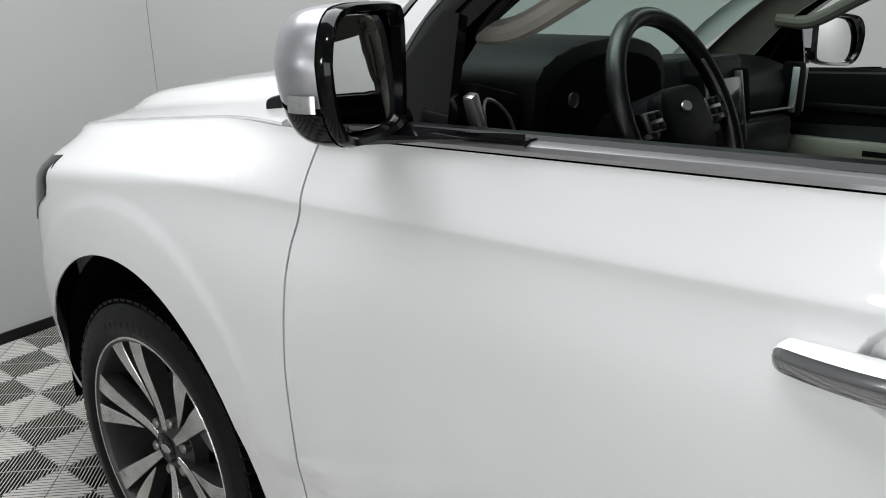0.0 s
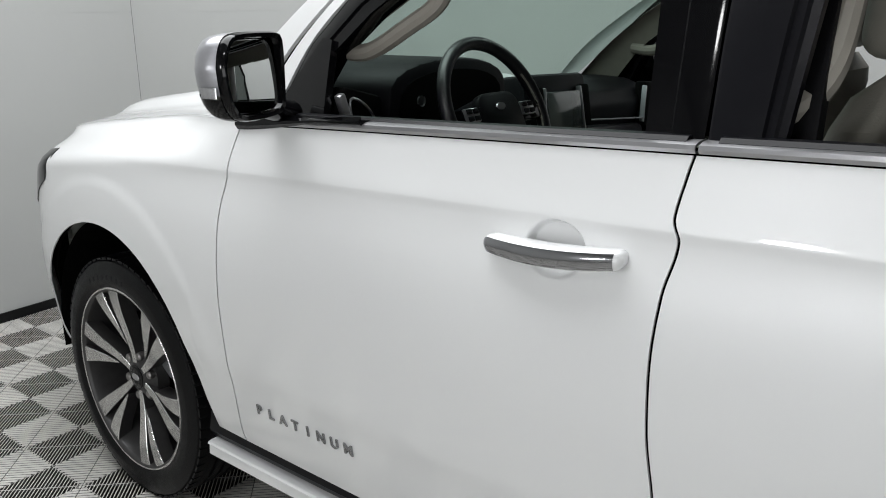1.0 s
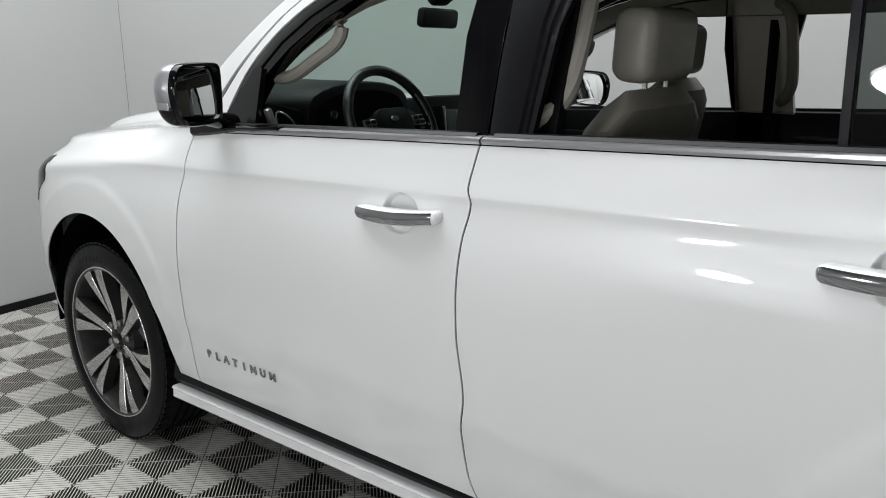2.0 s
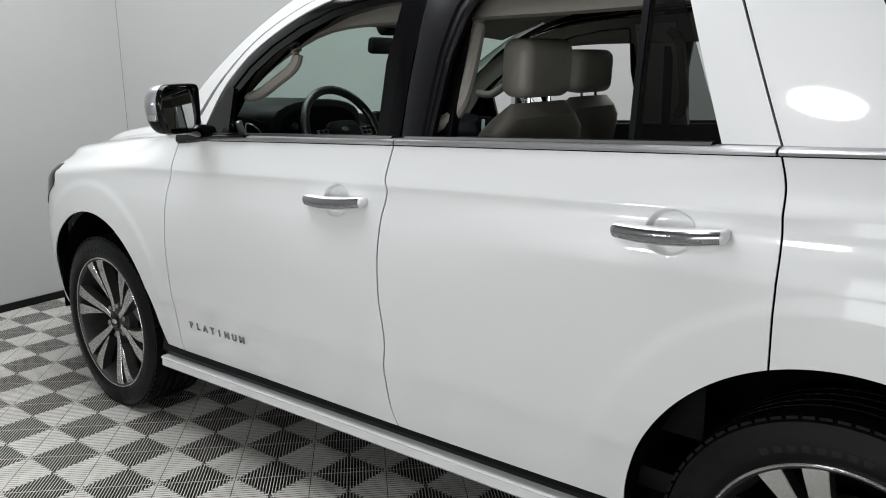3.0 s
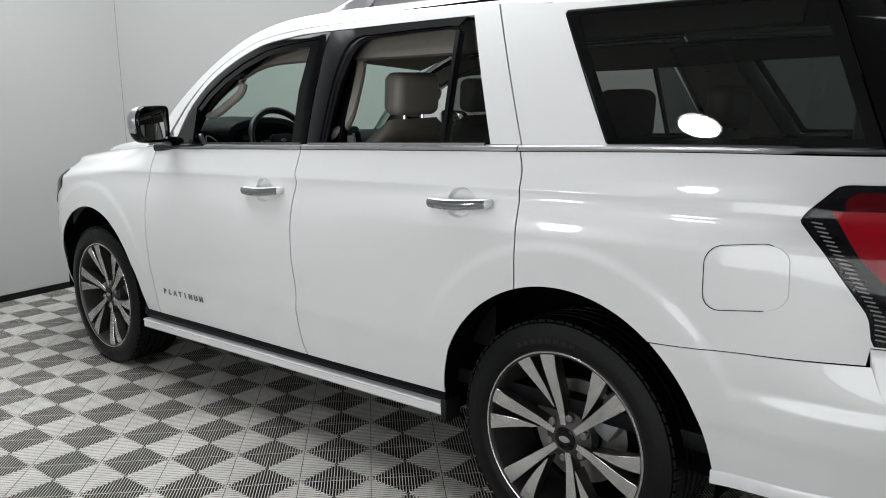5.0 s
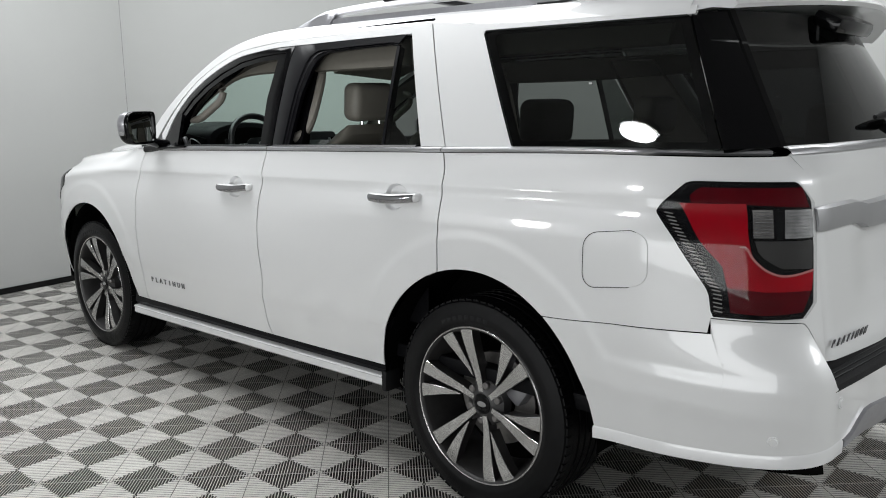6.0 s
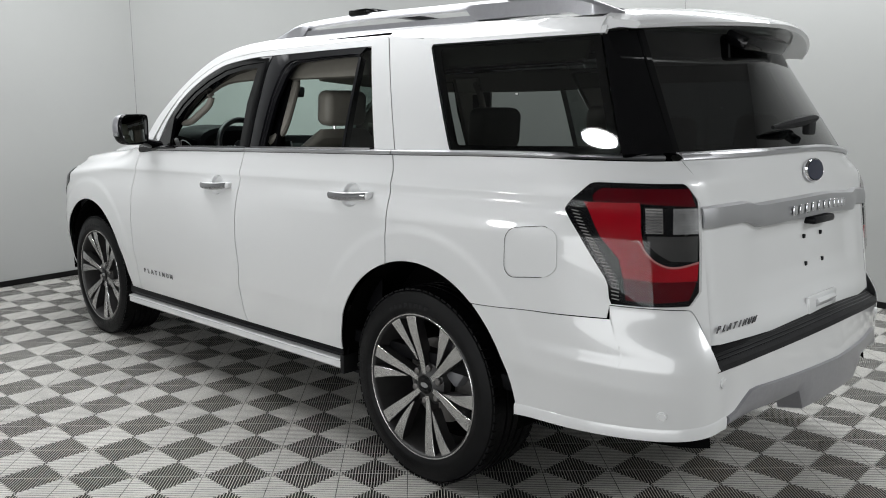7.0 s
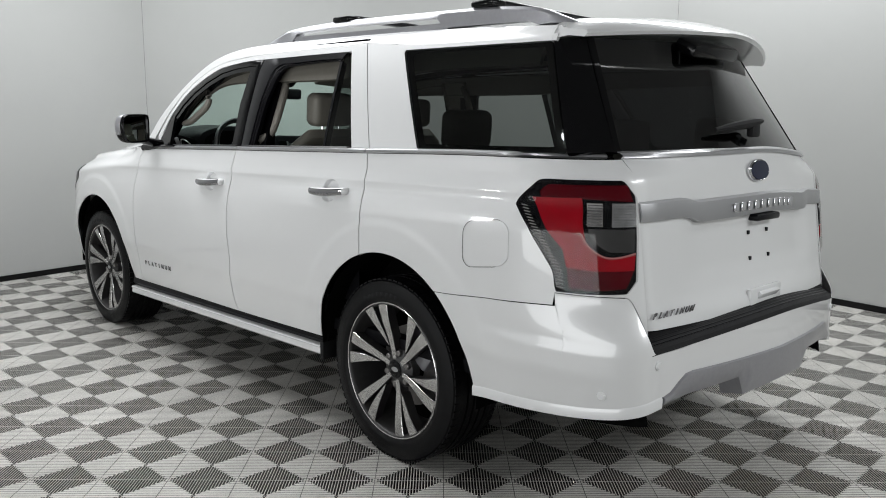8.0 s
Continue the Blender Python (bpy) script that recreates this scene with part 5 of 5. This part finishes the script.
# ---- cabin ----
part("cabin_floor", block((0, 0.9, 0.50), (1.84, 3.6, 0.06), 0.01), DASH, car, "black cabin carpet")
dash_prof = [(2.78, 1.262), (2.62, 1.300), (2.42, 1.312), (2.30, 1.305), (2.215, 1.275), (2.190, 1.225), (2.200, 1.170), (2.245, 1.090), (2.265, 0.900), (2.40, 0.700), (2.78, 0.65)]
bm = prism([(y, z) for y, z in dash_prof], 1.60, "x", 0.012)
bm.transform(Matrix.Translation((-0.80, 0, 0)))
dash = part("dashboard", bm, DASH, car, "black dashboard")
arch = [(-0.235, 1.15)] + [(-0.235 * math.cos(math.pi * k / 12) * (1 if abs(math.cos(math.pi * k / 12)) < 2 else 1), 1.27 + 0.112 * math.sin(math.pi * k / 12) ** 0.55) for k in range(13)] + [(0.235, 1.15)]
bm = prism(arch, 0.34, "y", 0.012)
bm.transform(Matrix.Translation((-0.47, 2.165, 0)))
part("instrument_hood", bm, DASH, dash, "black instrument hood")
bm = prism([(a * 0.86, 1.15 + (b - 1.15) * 0.88) for a, b in arch], 0.01, "y", 0)
bm.transform(Matrix.Translation((-0.47, 2.160, 0)))
part("instrument_glass", bm, VOID, dash, "dark instrument panel")
bm = lathe([(0.0, 0.0001), (0.0, 0.013), (-0.006, 0.014)], 20)
bm.transform(Matrix.Translation((-0.605, 2.155, 1.285)) @ Matrix.Rotation(radians(90), 4, "Z"))
part("light_knob", bm, SCREEN, dash, "small grey round knob")
part("side_vent", block((0.735, 2.195, 1.215), (0.085, 0.05, 0.16), 0.012), VOID, dash, "black side air vent")
for dx in (-0.048, 0.048):
    part("vent_trim", block((0.735 + dx, 2.178, 1.215), (0.007, 0.02, 0.13), 0.003, rot=(0, 6, 0)), SILVER_PAINT, dash, "silver vent trim")
# driver's side vent, with a broad silver outer cheek and a thin bright ring
vent = part("side_vent", block((-0.785, 2.215, 1.235), (0.13, 0.06, 0.17), 0.014, rot=(0, 14, 0)), VOID, dash, "black side air vent")
part("vent_cheek", block((-0.828, 2.184, 1.252), (0.022, 0.022, 0.140), 0.006, rot=(0, -20, 0)), SATIN_METAL, vent, "broad satin silver vent cheek")
bm = bmesh.new()
tube(bm, smooth_line([(-0.800, 2.180, 1.190), (-0.822, 2.180, 1.292), (-0.800, 2.180, 1.303), (-0.752, 2.180, 1.268), (-0.722, 2.180, 1.205)], 30), 0.0032, 8)
part("vent_ring", bm, SATIN_METAL, vent, "thin bright vent ring")
part("centre_console_panel", block((0.06, 2.23, 1.13), (0.36, 0.12, 0.36), 0.02, rot=(-8, 0, 0)), DASH, dash, "black centre stack")
part("display", block((0.06, 2.164, 1.205), (0.19, 0.010, 0.115), 0.004, rot=(-8, 0, 0)), SCREEN, dash, "grey touch display")
for dx in (-0.135, 0.135):
    part("stack_vent", block((0.06 + dx, 2.176, 1.215), (0.055, 0.03, 0.13), 0.010, rot=(-8, 0, 0)), VOID, dash, "black air vent")
    part("stack_trim", block((0.06 + dx * 0.80, 2.166, 1.190), (0.007, 0.02, 0.17), 0.003, rot=(-8, 4 if dx < 0 else -4, 0)), SATIN_METAL, dash, "silver stack trim")
for k in range(5):
    part("stack_button", block((-0.03 + 0.045 * k, 2.175, 1.085), (0.032, 0.012, 0.016), 0.004), SCREEN, dash, "small grey button")
part("passenger_trim", block((0.47, 2.180, 1.165), (0.46, 0.014, 0.004), 0.001), SILVER_PAINT, dash, "thin silver dashboard strip")
part("glove_box", block((0.47, 2.200, 1.07), (0.46, 0.05, 0.15), 0.02), DASH_GLOSS, dash, "black glove box lid")

# steering wheel
sw = Matrix.Translation((-0.470, 2.020, 1.252)) @ Euler((radians(65), 0, 0)).to_matrix().to_4x4()
bm = bmesh.new()
rows = []
for k in range(56):
    a = 2 * math.pi * k / 56
    rows.append([((0.183 + 0.0165 * math.cos(b)) * math.cos(a), (0.183 + 0.0165 * math.cos(b)) * math.sin(a), 0.0175 * math.sin(b)) for b in [2 * math.pi * j / 12 for j in range(12)]])
rows.append(rows[0])
grid(bm, rows, closed=True)
bmesh.ops.remove_doubles(bm, verts=bm.verts, dist=0.0002)
bmesh.ops.recalc_face_normals(bm, faces=bm.faces)
bm.transform(sw)
steer = part("steering_wheel", bm, DASH_GLOSS, car, "black leather steering wheel")
bm = bmesh.new()
for k in range(60):
    a = radians(lerp(-32, 32, k / 59))
    p = Vector((0.167 * math.cos(a), 0.167 * math.sin(a), 0.006))
    q = Vector((0.167 * math.cos(a + 0.006), 0.167 * math.sin(a + 0.006), 0.012))
    tube(bm, [p, q], 0.0011, 4)
bm.transform(sw)
part("wheel_stitching", bm, LEATHER, steer, "pale stitching")
bm = prism(rounded(0.165, 0.125, 0.04, 5), 0.035, "z", 0.010)
bm.transform(sw @ Matrix.Translation((0, -0.012, -0.016)))
part("airbag_cover", bm, DASH, steer, "black airbag cover")
bm = lathe([(0.0, 0.0001), (0.0, 0.016), (-0.003, 0.018)], 24)
bm.transform(sw @ Matrix.Translation((0, 0.012, 0.0215)) @ Matrix.Rotation(radians(-90), 4, "Y") @ Matrix.Diagonal((1, 0.55, 1, 1)))
part("wheel_badge", bm, SATIN_METAL, steer, "small silver oval badge")
for sx in (-1, 1):
    bm = block((sx * 0.125, -0.006, 0.0), (0.105, 0.05, 0.020), 0.008)
    bm.transform(sw)
    part("wheel_spoke", bm, BLACK_GLOSS, steer)
    bm = block((sx * 0.112, 0.0, 0.010), (0.055, 0.036, 0.012), 0.004)
    bm.transform(sw)
    part("wheel_switches", bm, SATIN_METAL, steer, "silver switch plate")
    for k in range(4):
        bm = block((sx * 0.112 + (k % 2 - 0.5) * 0.024, 0.009 - (k // 2) * 0.018, 0.017), (0.019, 0.012, 0.006), 0.002)
        bm.transform(sw)
        part("switch", bm, DASH, steer)
bm = block((0, -0.115, 0.0), (0.05, 0.13, 0.018), 0.006)
bm.transform(sw)
part("wheel_spoke", bm, BLACK_GLOSS, steer)
bm = bmesh.new()
tube(bm, [sw @ Vector((0, 0, -0.02)), sw @ Vector((0, 0.0, -0.22))], 0.055, 14)
part("steering_column", bm, DASH, car)

# console, inner door trims, headlining
console = part("centre_console", block((0, 1.62, 0.80), (0.34, 1.05, 0.42), 0.04), DASH, car, "black centre console")
part("console_lid", block((0, 1.38, 1.02), (0.30, 0.50, 0.05), 0.02), LEATHER, console, "grey-beige padded console lid")
part("console_trim", block((0, 1.88, 1.015), (0.30, 0.42, 0.015), 0.005), WOOD, console, "grey wood console trim")
for S in (-1, 1):
    for a, b in ((1.36, 2.42), (0.34, 1.22)):
        rows = []
        for k in range(13):
            y = lerp(a, b, k / 12)
            zb = belt(y)
            rows.append([(S * x, y, z) for x, z in ((0.915 - 0.03 * max(0, y - 1.6), zb - 0.004), (0.885 - 0.03 * max(0, y - 1.6), zb - 0.010), (0.860, zb - 0.05), (0.865, zb - 0.16), (0.835, zb - 0.20), (0.80, zb - 0.25), (0.81, zb - 0.30), (0.87, zb - 0.34), (0.88, 0.62))])
        trim = part("door_trim", sheet(rows, 0), DASH, car, "black inner door trim")
        part("trim_strip", block((S * 0.858, (a + b) / 2, belt((a + b) / 2) - 0.115), (0.012, (b - a) * 0.8, 0.022), 0.004), DASH_GLOSS, trim, "dark door trim strip")
        if S > 0 and a > 1:
            part("armrest", block((0.808, 1.93, 1.048), (0.07, 0.78, 0.058), 0.012), LEATHER, trim, "grey-beige padded armrest")
            part("pull_slot", block((0.773, 1.86, 1.046), (0.004, 0.26, 0.016), 0.001), DASH, trim, "dark slot in the armrest")
    # pillar trims and grab handles
    rows = ribbon(S, smooth_line([(2.52, 1.28), (2.37, 1.42), (2.20, 1.54), (2.0, 1.64), (1.80, 1.70), (1.55, 1.735), (1.2, 1.75), (0.6, 1.755), (0.0, 1.755), (-0.6, 1.75)], 40),
                  smooth_line([(2.36, 1.28), (2.24, 1.41), (2.11, 1.50), (1.95, 1.575), (1.78, 1.625), (1.55, 1.640), (1.2, 1.640), (0.6, 1.645), (0.0, 1.67), (-0.6, 1.68)], 40), upper, -0.055, 3)
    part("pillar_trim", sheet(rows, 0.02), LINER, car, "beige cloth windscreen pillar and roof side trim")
    # Left pillar trims go black, shade put into the colour; right ones keep beige.
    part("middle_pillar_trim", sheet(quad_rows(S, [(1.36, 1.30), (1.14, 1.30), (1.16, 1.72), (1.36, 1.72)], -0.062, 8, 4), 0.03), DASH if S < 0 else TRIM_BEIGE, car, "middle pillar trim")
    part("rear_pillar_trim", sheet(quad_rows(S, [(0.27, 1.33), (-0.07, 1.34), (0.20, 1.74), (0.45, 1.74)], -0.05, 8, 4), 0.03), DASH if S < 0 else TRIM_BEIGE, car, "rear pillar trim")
    part("tail_pillar_trim", sheet(quad_rows(S, [(-0.84, 1.36), (-0.95, 1.36), (-0.75, 1.74), (-0.66, 1.74)], -0.05, 8, 4, tuck_skin), 0.03), DASH, car, "dark rear corner trim")
    for pts, r in (([(2.27, 1.412, 0.05), (2.17, 1.408, 0.075), (2.06, 1.462, 0.085), (1.975, 1.512, 0.085), (1.965, 1.565, 0.075), (2.02, 1.582, 0.05)], 0.0200),
                   ([(1.20, 1.335, 0.05), (1.165, 1.365, 0.085), (1.145, 1.42, 0.095), (1.145, 1.60, 0.100), (1.165, 1.655, 0.090), (1.20, 1.680, 0.055)], 0.0215)):
        bm = bmesh.new()
        tube(bm, smooth_line([(S * (high(y, z) - d), y, z) for y, z, d in pts], 28), r, 10)
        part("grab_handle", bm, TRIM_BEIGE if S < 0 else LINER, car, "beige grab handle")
    bm = bmesh.new()
    tube(bm, [(S * 0.755, 1.21, 1.62), (S * 0.78, 1.22, 1.30), (S * 0.81, 1.22, 0.80)], 0.022, 8, 0.12)
    part("seat_belt", bm, DASH, car, "black seat belt")
for S in (-1, 1):
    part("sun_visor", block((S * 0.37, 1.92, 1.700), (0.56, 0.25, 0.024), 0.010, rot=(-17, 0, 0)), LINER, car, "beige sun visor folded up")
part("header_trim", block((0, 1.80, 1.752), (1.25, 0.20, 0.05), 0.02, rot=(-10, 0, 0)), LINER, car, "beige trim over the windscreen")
part("rear_view_mirror", block((0.0, 2.23, 1.590), (0.26, 0.035, 0.070), 0.016, rot=(8, 0, 10)), DASH, car, "black rear-view mirror")
part("sensor_housing", block((0.0, 2.20, 1.685), (0.10, 0.12, 0.07), 0.02, rot=(-30, 0, 0)), DASH, car, "black sensor housing")


# seats
def car_seat(x, y, wide, back_h, head=True, rest=0.28, mat=LEATHER):
    seat = empty("seat", "grey-beige leather car seat with a headrest", "seat", "seats in the car")
    seat.location = (x, y, 0.53)
    part("cushion", block((0, 0.30, 0.27), (wide, 0.54, 0.20), 0.06, 4), mat, seat)
    part("seat_base", block((0, 0.30, 0.10), (wide * 0.8, 0.46, 0.17), 0.02), DASH, seat, "black seat base")
    # backrest: a padded, slightly waisted block that leans back
    rows = []
    n = 24
    for j in range(15):
        t = j / 14
        z = 0.25 + back_h * t
        yc = 0.06 - 0.16 * t
        w = wide * 0.5 * (0.96 + 0.04 * math.sin(math.pi * t)) * (1 - 0.42 * ease((t - 0.80) / 0.20) ** 1.6)
        d = lerp(0.075, 0.050, t) * (1 - 0.85 * ease((t - 0.93) / 0.07))
        rows.append([(w * (abs(math.cos(a)) ** 0.42) * (1 if math.cos(a) >= 0 else -1), yc + d * (abs(math.sin(a)) ** 0.65) * (1 if math.sin(a) >= 0 else -1), z) for a in [2 * math.pi * k / n for k in range(n)]])
    bm = bmesh.new()
    vs = grid(bm, rows, closed=True)
    bm.faces.new(vs[-1])
    bm.faces.new(vs[0][::-1])
    bmesh.ops.recalc_face_normals(bm, faces=bm.faces)
    back = part("backrest", bm, mat, seat, "grey-beige leather backrest")
    for sx in (-1, 1):
        bm = bmesh.new()
        line = []
        for j in range(14):
            t = j / 14
            w = wide * 0.5 * (0.96 + 0.04 * math.sin(math.pi * t)) * (1 - 0.42 * ease((t - 0.80) / 0.20) ** 1.6)
            line.append((sx * w * 0.80, 0.06 - 0.16 * t - lerp(0.075, 0.050, t) * (1 - 0.85 * ease((t - 0.93) / 0.07)) * 0.80, 0.25 + back_h * t))
        tube(bm, line, 0.003, 6)
        part("seam", bm, mat, back)
    if head:
        z0 = 0.25 + back_h
        for sx in (-0.055, 0.055):
            bm = bmesh.new()
            tube(bm, [(sx, -0.10, z0 - 0.04), (sx, -0.10, z0 + 0.05)], 0.007, 8)
            part("headrest_post", bm, CHROME, seat, "chrome post")
        bm = block((0, -0.095, z0 + 0.105), (rest, 0.115, 0.178), 0.040, 5, rot=(4, 0, 0))
        part("headrest", bm, mat, seat, "grey-beige leather headrest")
    return seat


front_seat = car_seat(-0.475, 1.215, 0.52, 0.610, True, 0.262)
copy_thing(front_seat, pose(0.475, 1.62, 0.505))
second = car_seat(-0.43, 0.20, 0.50, 0.53, True, 0.26)
copy_thing(second, pose(0.43, 0.20, 0.53))
third = car_seat(-0.36, -0.62, 0.60, 0.50, True, 0.24)
copy_thing(third, pose(0.36, -0.62, 0.53))


# ---- the car's stance: turned a little and lower on its right-hand side ----
def stance(p):
    """Where a point of the level car comes to stand."""
    q = p.x * p.x / (p.x + 0.25) if p.x > 0 else 0.0
    return Vector((p.x - 0.03 * (1 - min(1.0, p.x * p.x)) - 0.095 * q, p.y + 0.093 * q, p.z - 0.093 * q))


bpy.context.view_layer.update()
for ob in car.children_recursive:
    line = [ob.name] + ([ob.parent.name] if ob.parent else []) + ([ob.parent.parent.name] if ob.parent and ob.parent.parent else [])
    if ob.type != "MESH" or any(n.startswith(("tyre", "brake_disc", "axle")) for n in line):
        continue
    there = ob.matrix_world.copy()
    back = there.inverted()
    for v in ob.data.vertices:
        v.co = back @ stance(there @ v.co)


# ---- floor: ribbed, vented plastic tiles, each of four squares with crossing ribs ----
TILE_SIZE, TILE_TURN = 0.400, radians(-42.9)
U, V = Vector((math.cos(TILE_TURN), math.sin(TILE_TURN), 0)), Vector((-math.sin(TILE_TURN), math.cos(TILE_TURN), 0))
NODE = Vector((0.0222, -0.0877, 0))
DIAG = TILE_SIZE / math.sqrt(2)
RIBS, FINE_RIBS = 18, 24


def tile_mesh():
    """Four squares, set on their corners: two ribbed along V, two along U, with a cross rib over each."""
    bm = bmesh.new()
    def bar(a, b, half, top, foot):
        t = (b - a).normalized()
        s = Vector((-t.y, t.x, 0)) * half
        v = [bm.verts.new(p) for p in (a - s + foot, a - s * 0.86 + top, a + s * 0.86 + top, a + s + foot, b - s + foot, b - s * 0.86 + top, b + s * 0.86 + top, b + s + foot)]
        for q in ((0, 1, 5, 4), (1, 2, 6, 5), (2, 3, 7, 6), (0, 3, 2, 1), (4, 5, 6, 7)):
            face = bm.faces.new([v[k] for k in q])
            # rib tops keep the plastic; flanks take the colour that holds the gaps' shade
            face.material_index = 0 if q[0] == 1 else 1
    top, foot = Vector((0, 0, 0)), Vector((0, 0, -0.030))
    h = DIAG / 2
    for c in (U * h, -U * h):
        for k in range(FINE_RIBS):
            o = (k + 0.5) / FINE_RIBS * 2 - 1
            reach = h * (1 - abs(o)) - 0.002
            if reach > 0.003:
                m = c + U * (o * h)
                bar(m - V * reach, m + V * reach, 0.0019, top, foot)
        bar(c - U * (h - 0.004), c + U * (h - 0.004), 0.0022, Vector((0, 0, -0.0008)), foot)
        rim = [c + U * (h - 0.002), c + V * (h - 0.002), c - U * (h - 0.002), c - V * (h - 0.002)]
        for a, b in zip(rim, rim[1:] + rim[:1]):
            bar(a, b, 0.0011, Vector((0, 0, -0.0006)), foot)
        for off in (-0.5, -0.25, 0.25, 0.5):
            e = h * (1 - abs(off)) - 0.004
            bar(c + V * (off * h) - U * e, c + V * (off * h) + U * e, 0.0018, Vector((0, 0, -0.022)), foot)
    for c in (V * h, -V * h):
        for k in range(RIBS):
            o = (k + 0.5) / RIBS * 2 - 1
            reach = h * (1 - abs(o)) + 0.0005
            m = c + V * (o * h)
            bar(m - U * reach, m - U * 0.0013, 0.0074, top, foot)
            bar(m + U * 0.0013, m + U * reach, 0.0074, top, foot)
    bmesh.ops.recalc_face_normals(bm, faces=bm.faces)
    return bm


bm = tile_mesh()
tile_data = bpy.data.meshes.new("floor_tile")
bm.to_mesh(tile_data)
bm.free()
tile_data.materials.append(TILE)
tile_data.materials.append(FLANK_SHADE)


def inside(p):
    for k in range(8):
        a, b = Vector(CORNERS[k]), Vector(CORNERS[(k + 1) % 8])
        e, w = b - a, Vector((p.x, p.y)) - a
        if e.x * w.y - e.y * w.x > -0.02:
            return False
    return True


near, far = [], []
for i in range(-60, 60):
    for j in range(-60, 60):
        if (i + j) % 2:
            continue
        p = NODE + U * (DIAG * i) + V * (DIAG * j)
        if not inside(p) and not any(inside(p + d) for d in (U * 0.28, -U * 0.28, V * 0.28, -V * 0.28)):
            continue
        (near if (-2.9 < p.x < 0.2 and -1.9 < p.y < 5.3) or (0.2 <= p.x < 2.0 and -1.8 < p.y < 0.2) else far).append(p)
for p in near[:330]:
    ob = new("floor_tile", tile_data)
    ob.location = p
    ob.parent = floor
src = [tuple(v.co) for v in tile_data.vertices]
faces = [tuple(q.vertices) for q in tile_data.polygons]
slot = [q.material_index for q in tile_data.polygons]
pts, quads, slots = [], [], []
for p in near[330:] + far:
    o = len(pts)
    pts += [(x + p.x, y + p.y, z) for x, y, z in src]
    quads += [tuple(o + k for k in q) for q in faces]
    slots += slot
me = bpy.data.meshes.new("floor_tiles")
me.from_pydata(pts, [], quads)
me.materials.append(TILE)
me.materials.append(FLANK_SHADE)
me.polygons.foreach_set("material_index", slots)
rest_tiles = tagged(new("floor_tiles", me), "ribbed vented grey plastic floor tiles", kind="stuff")
rest_tiles.parent = floor
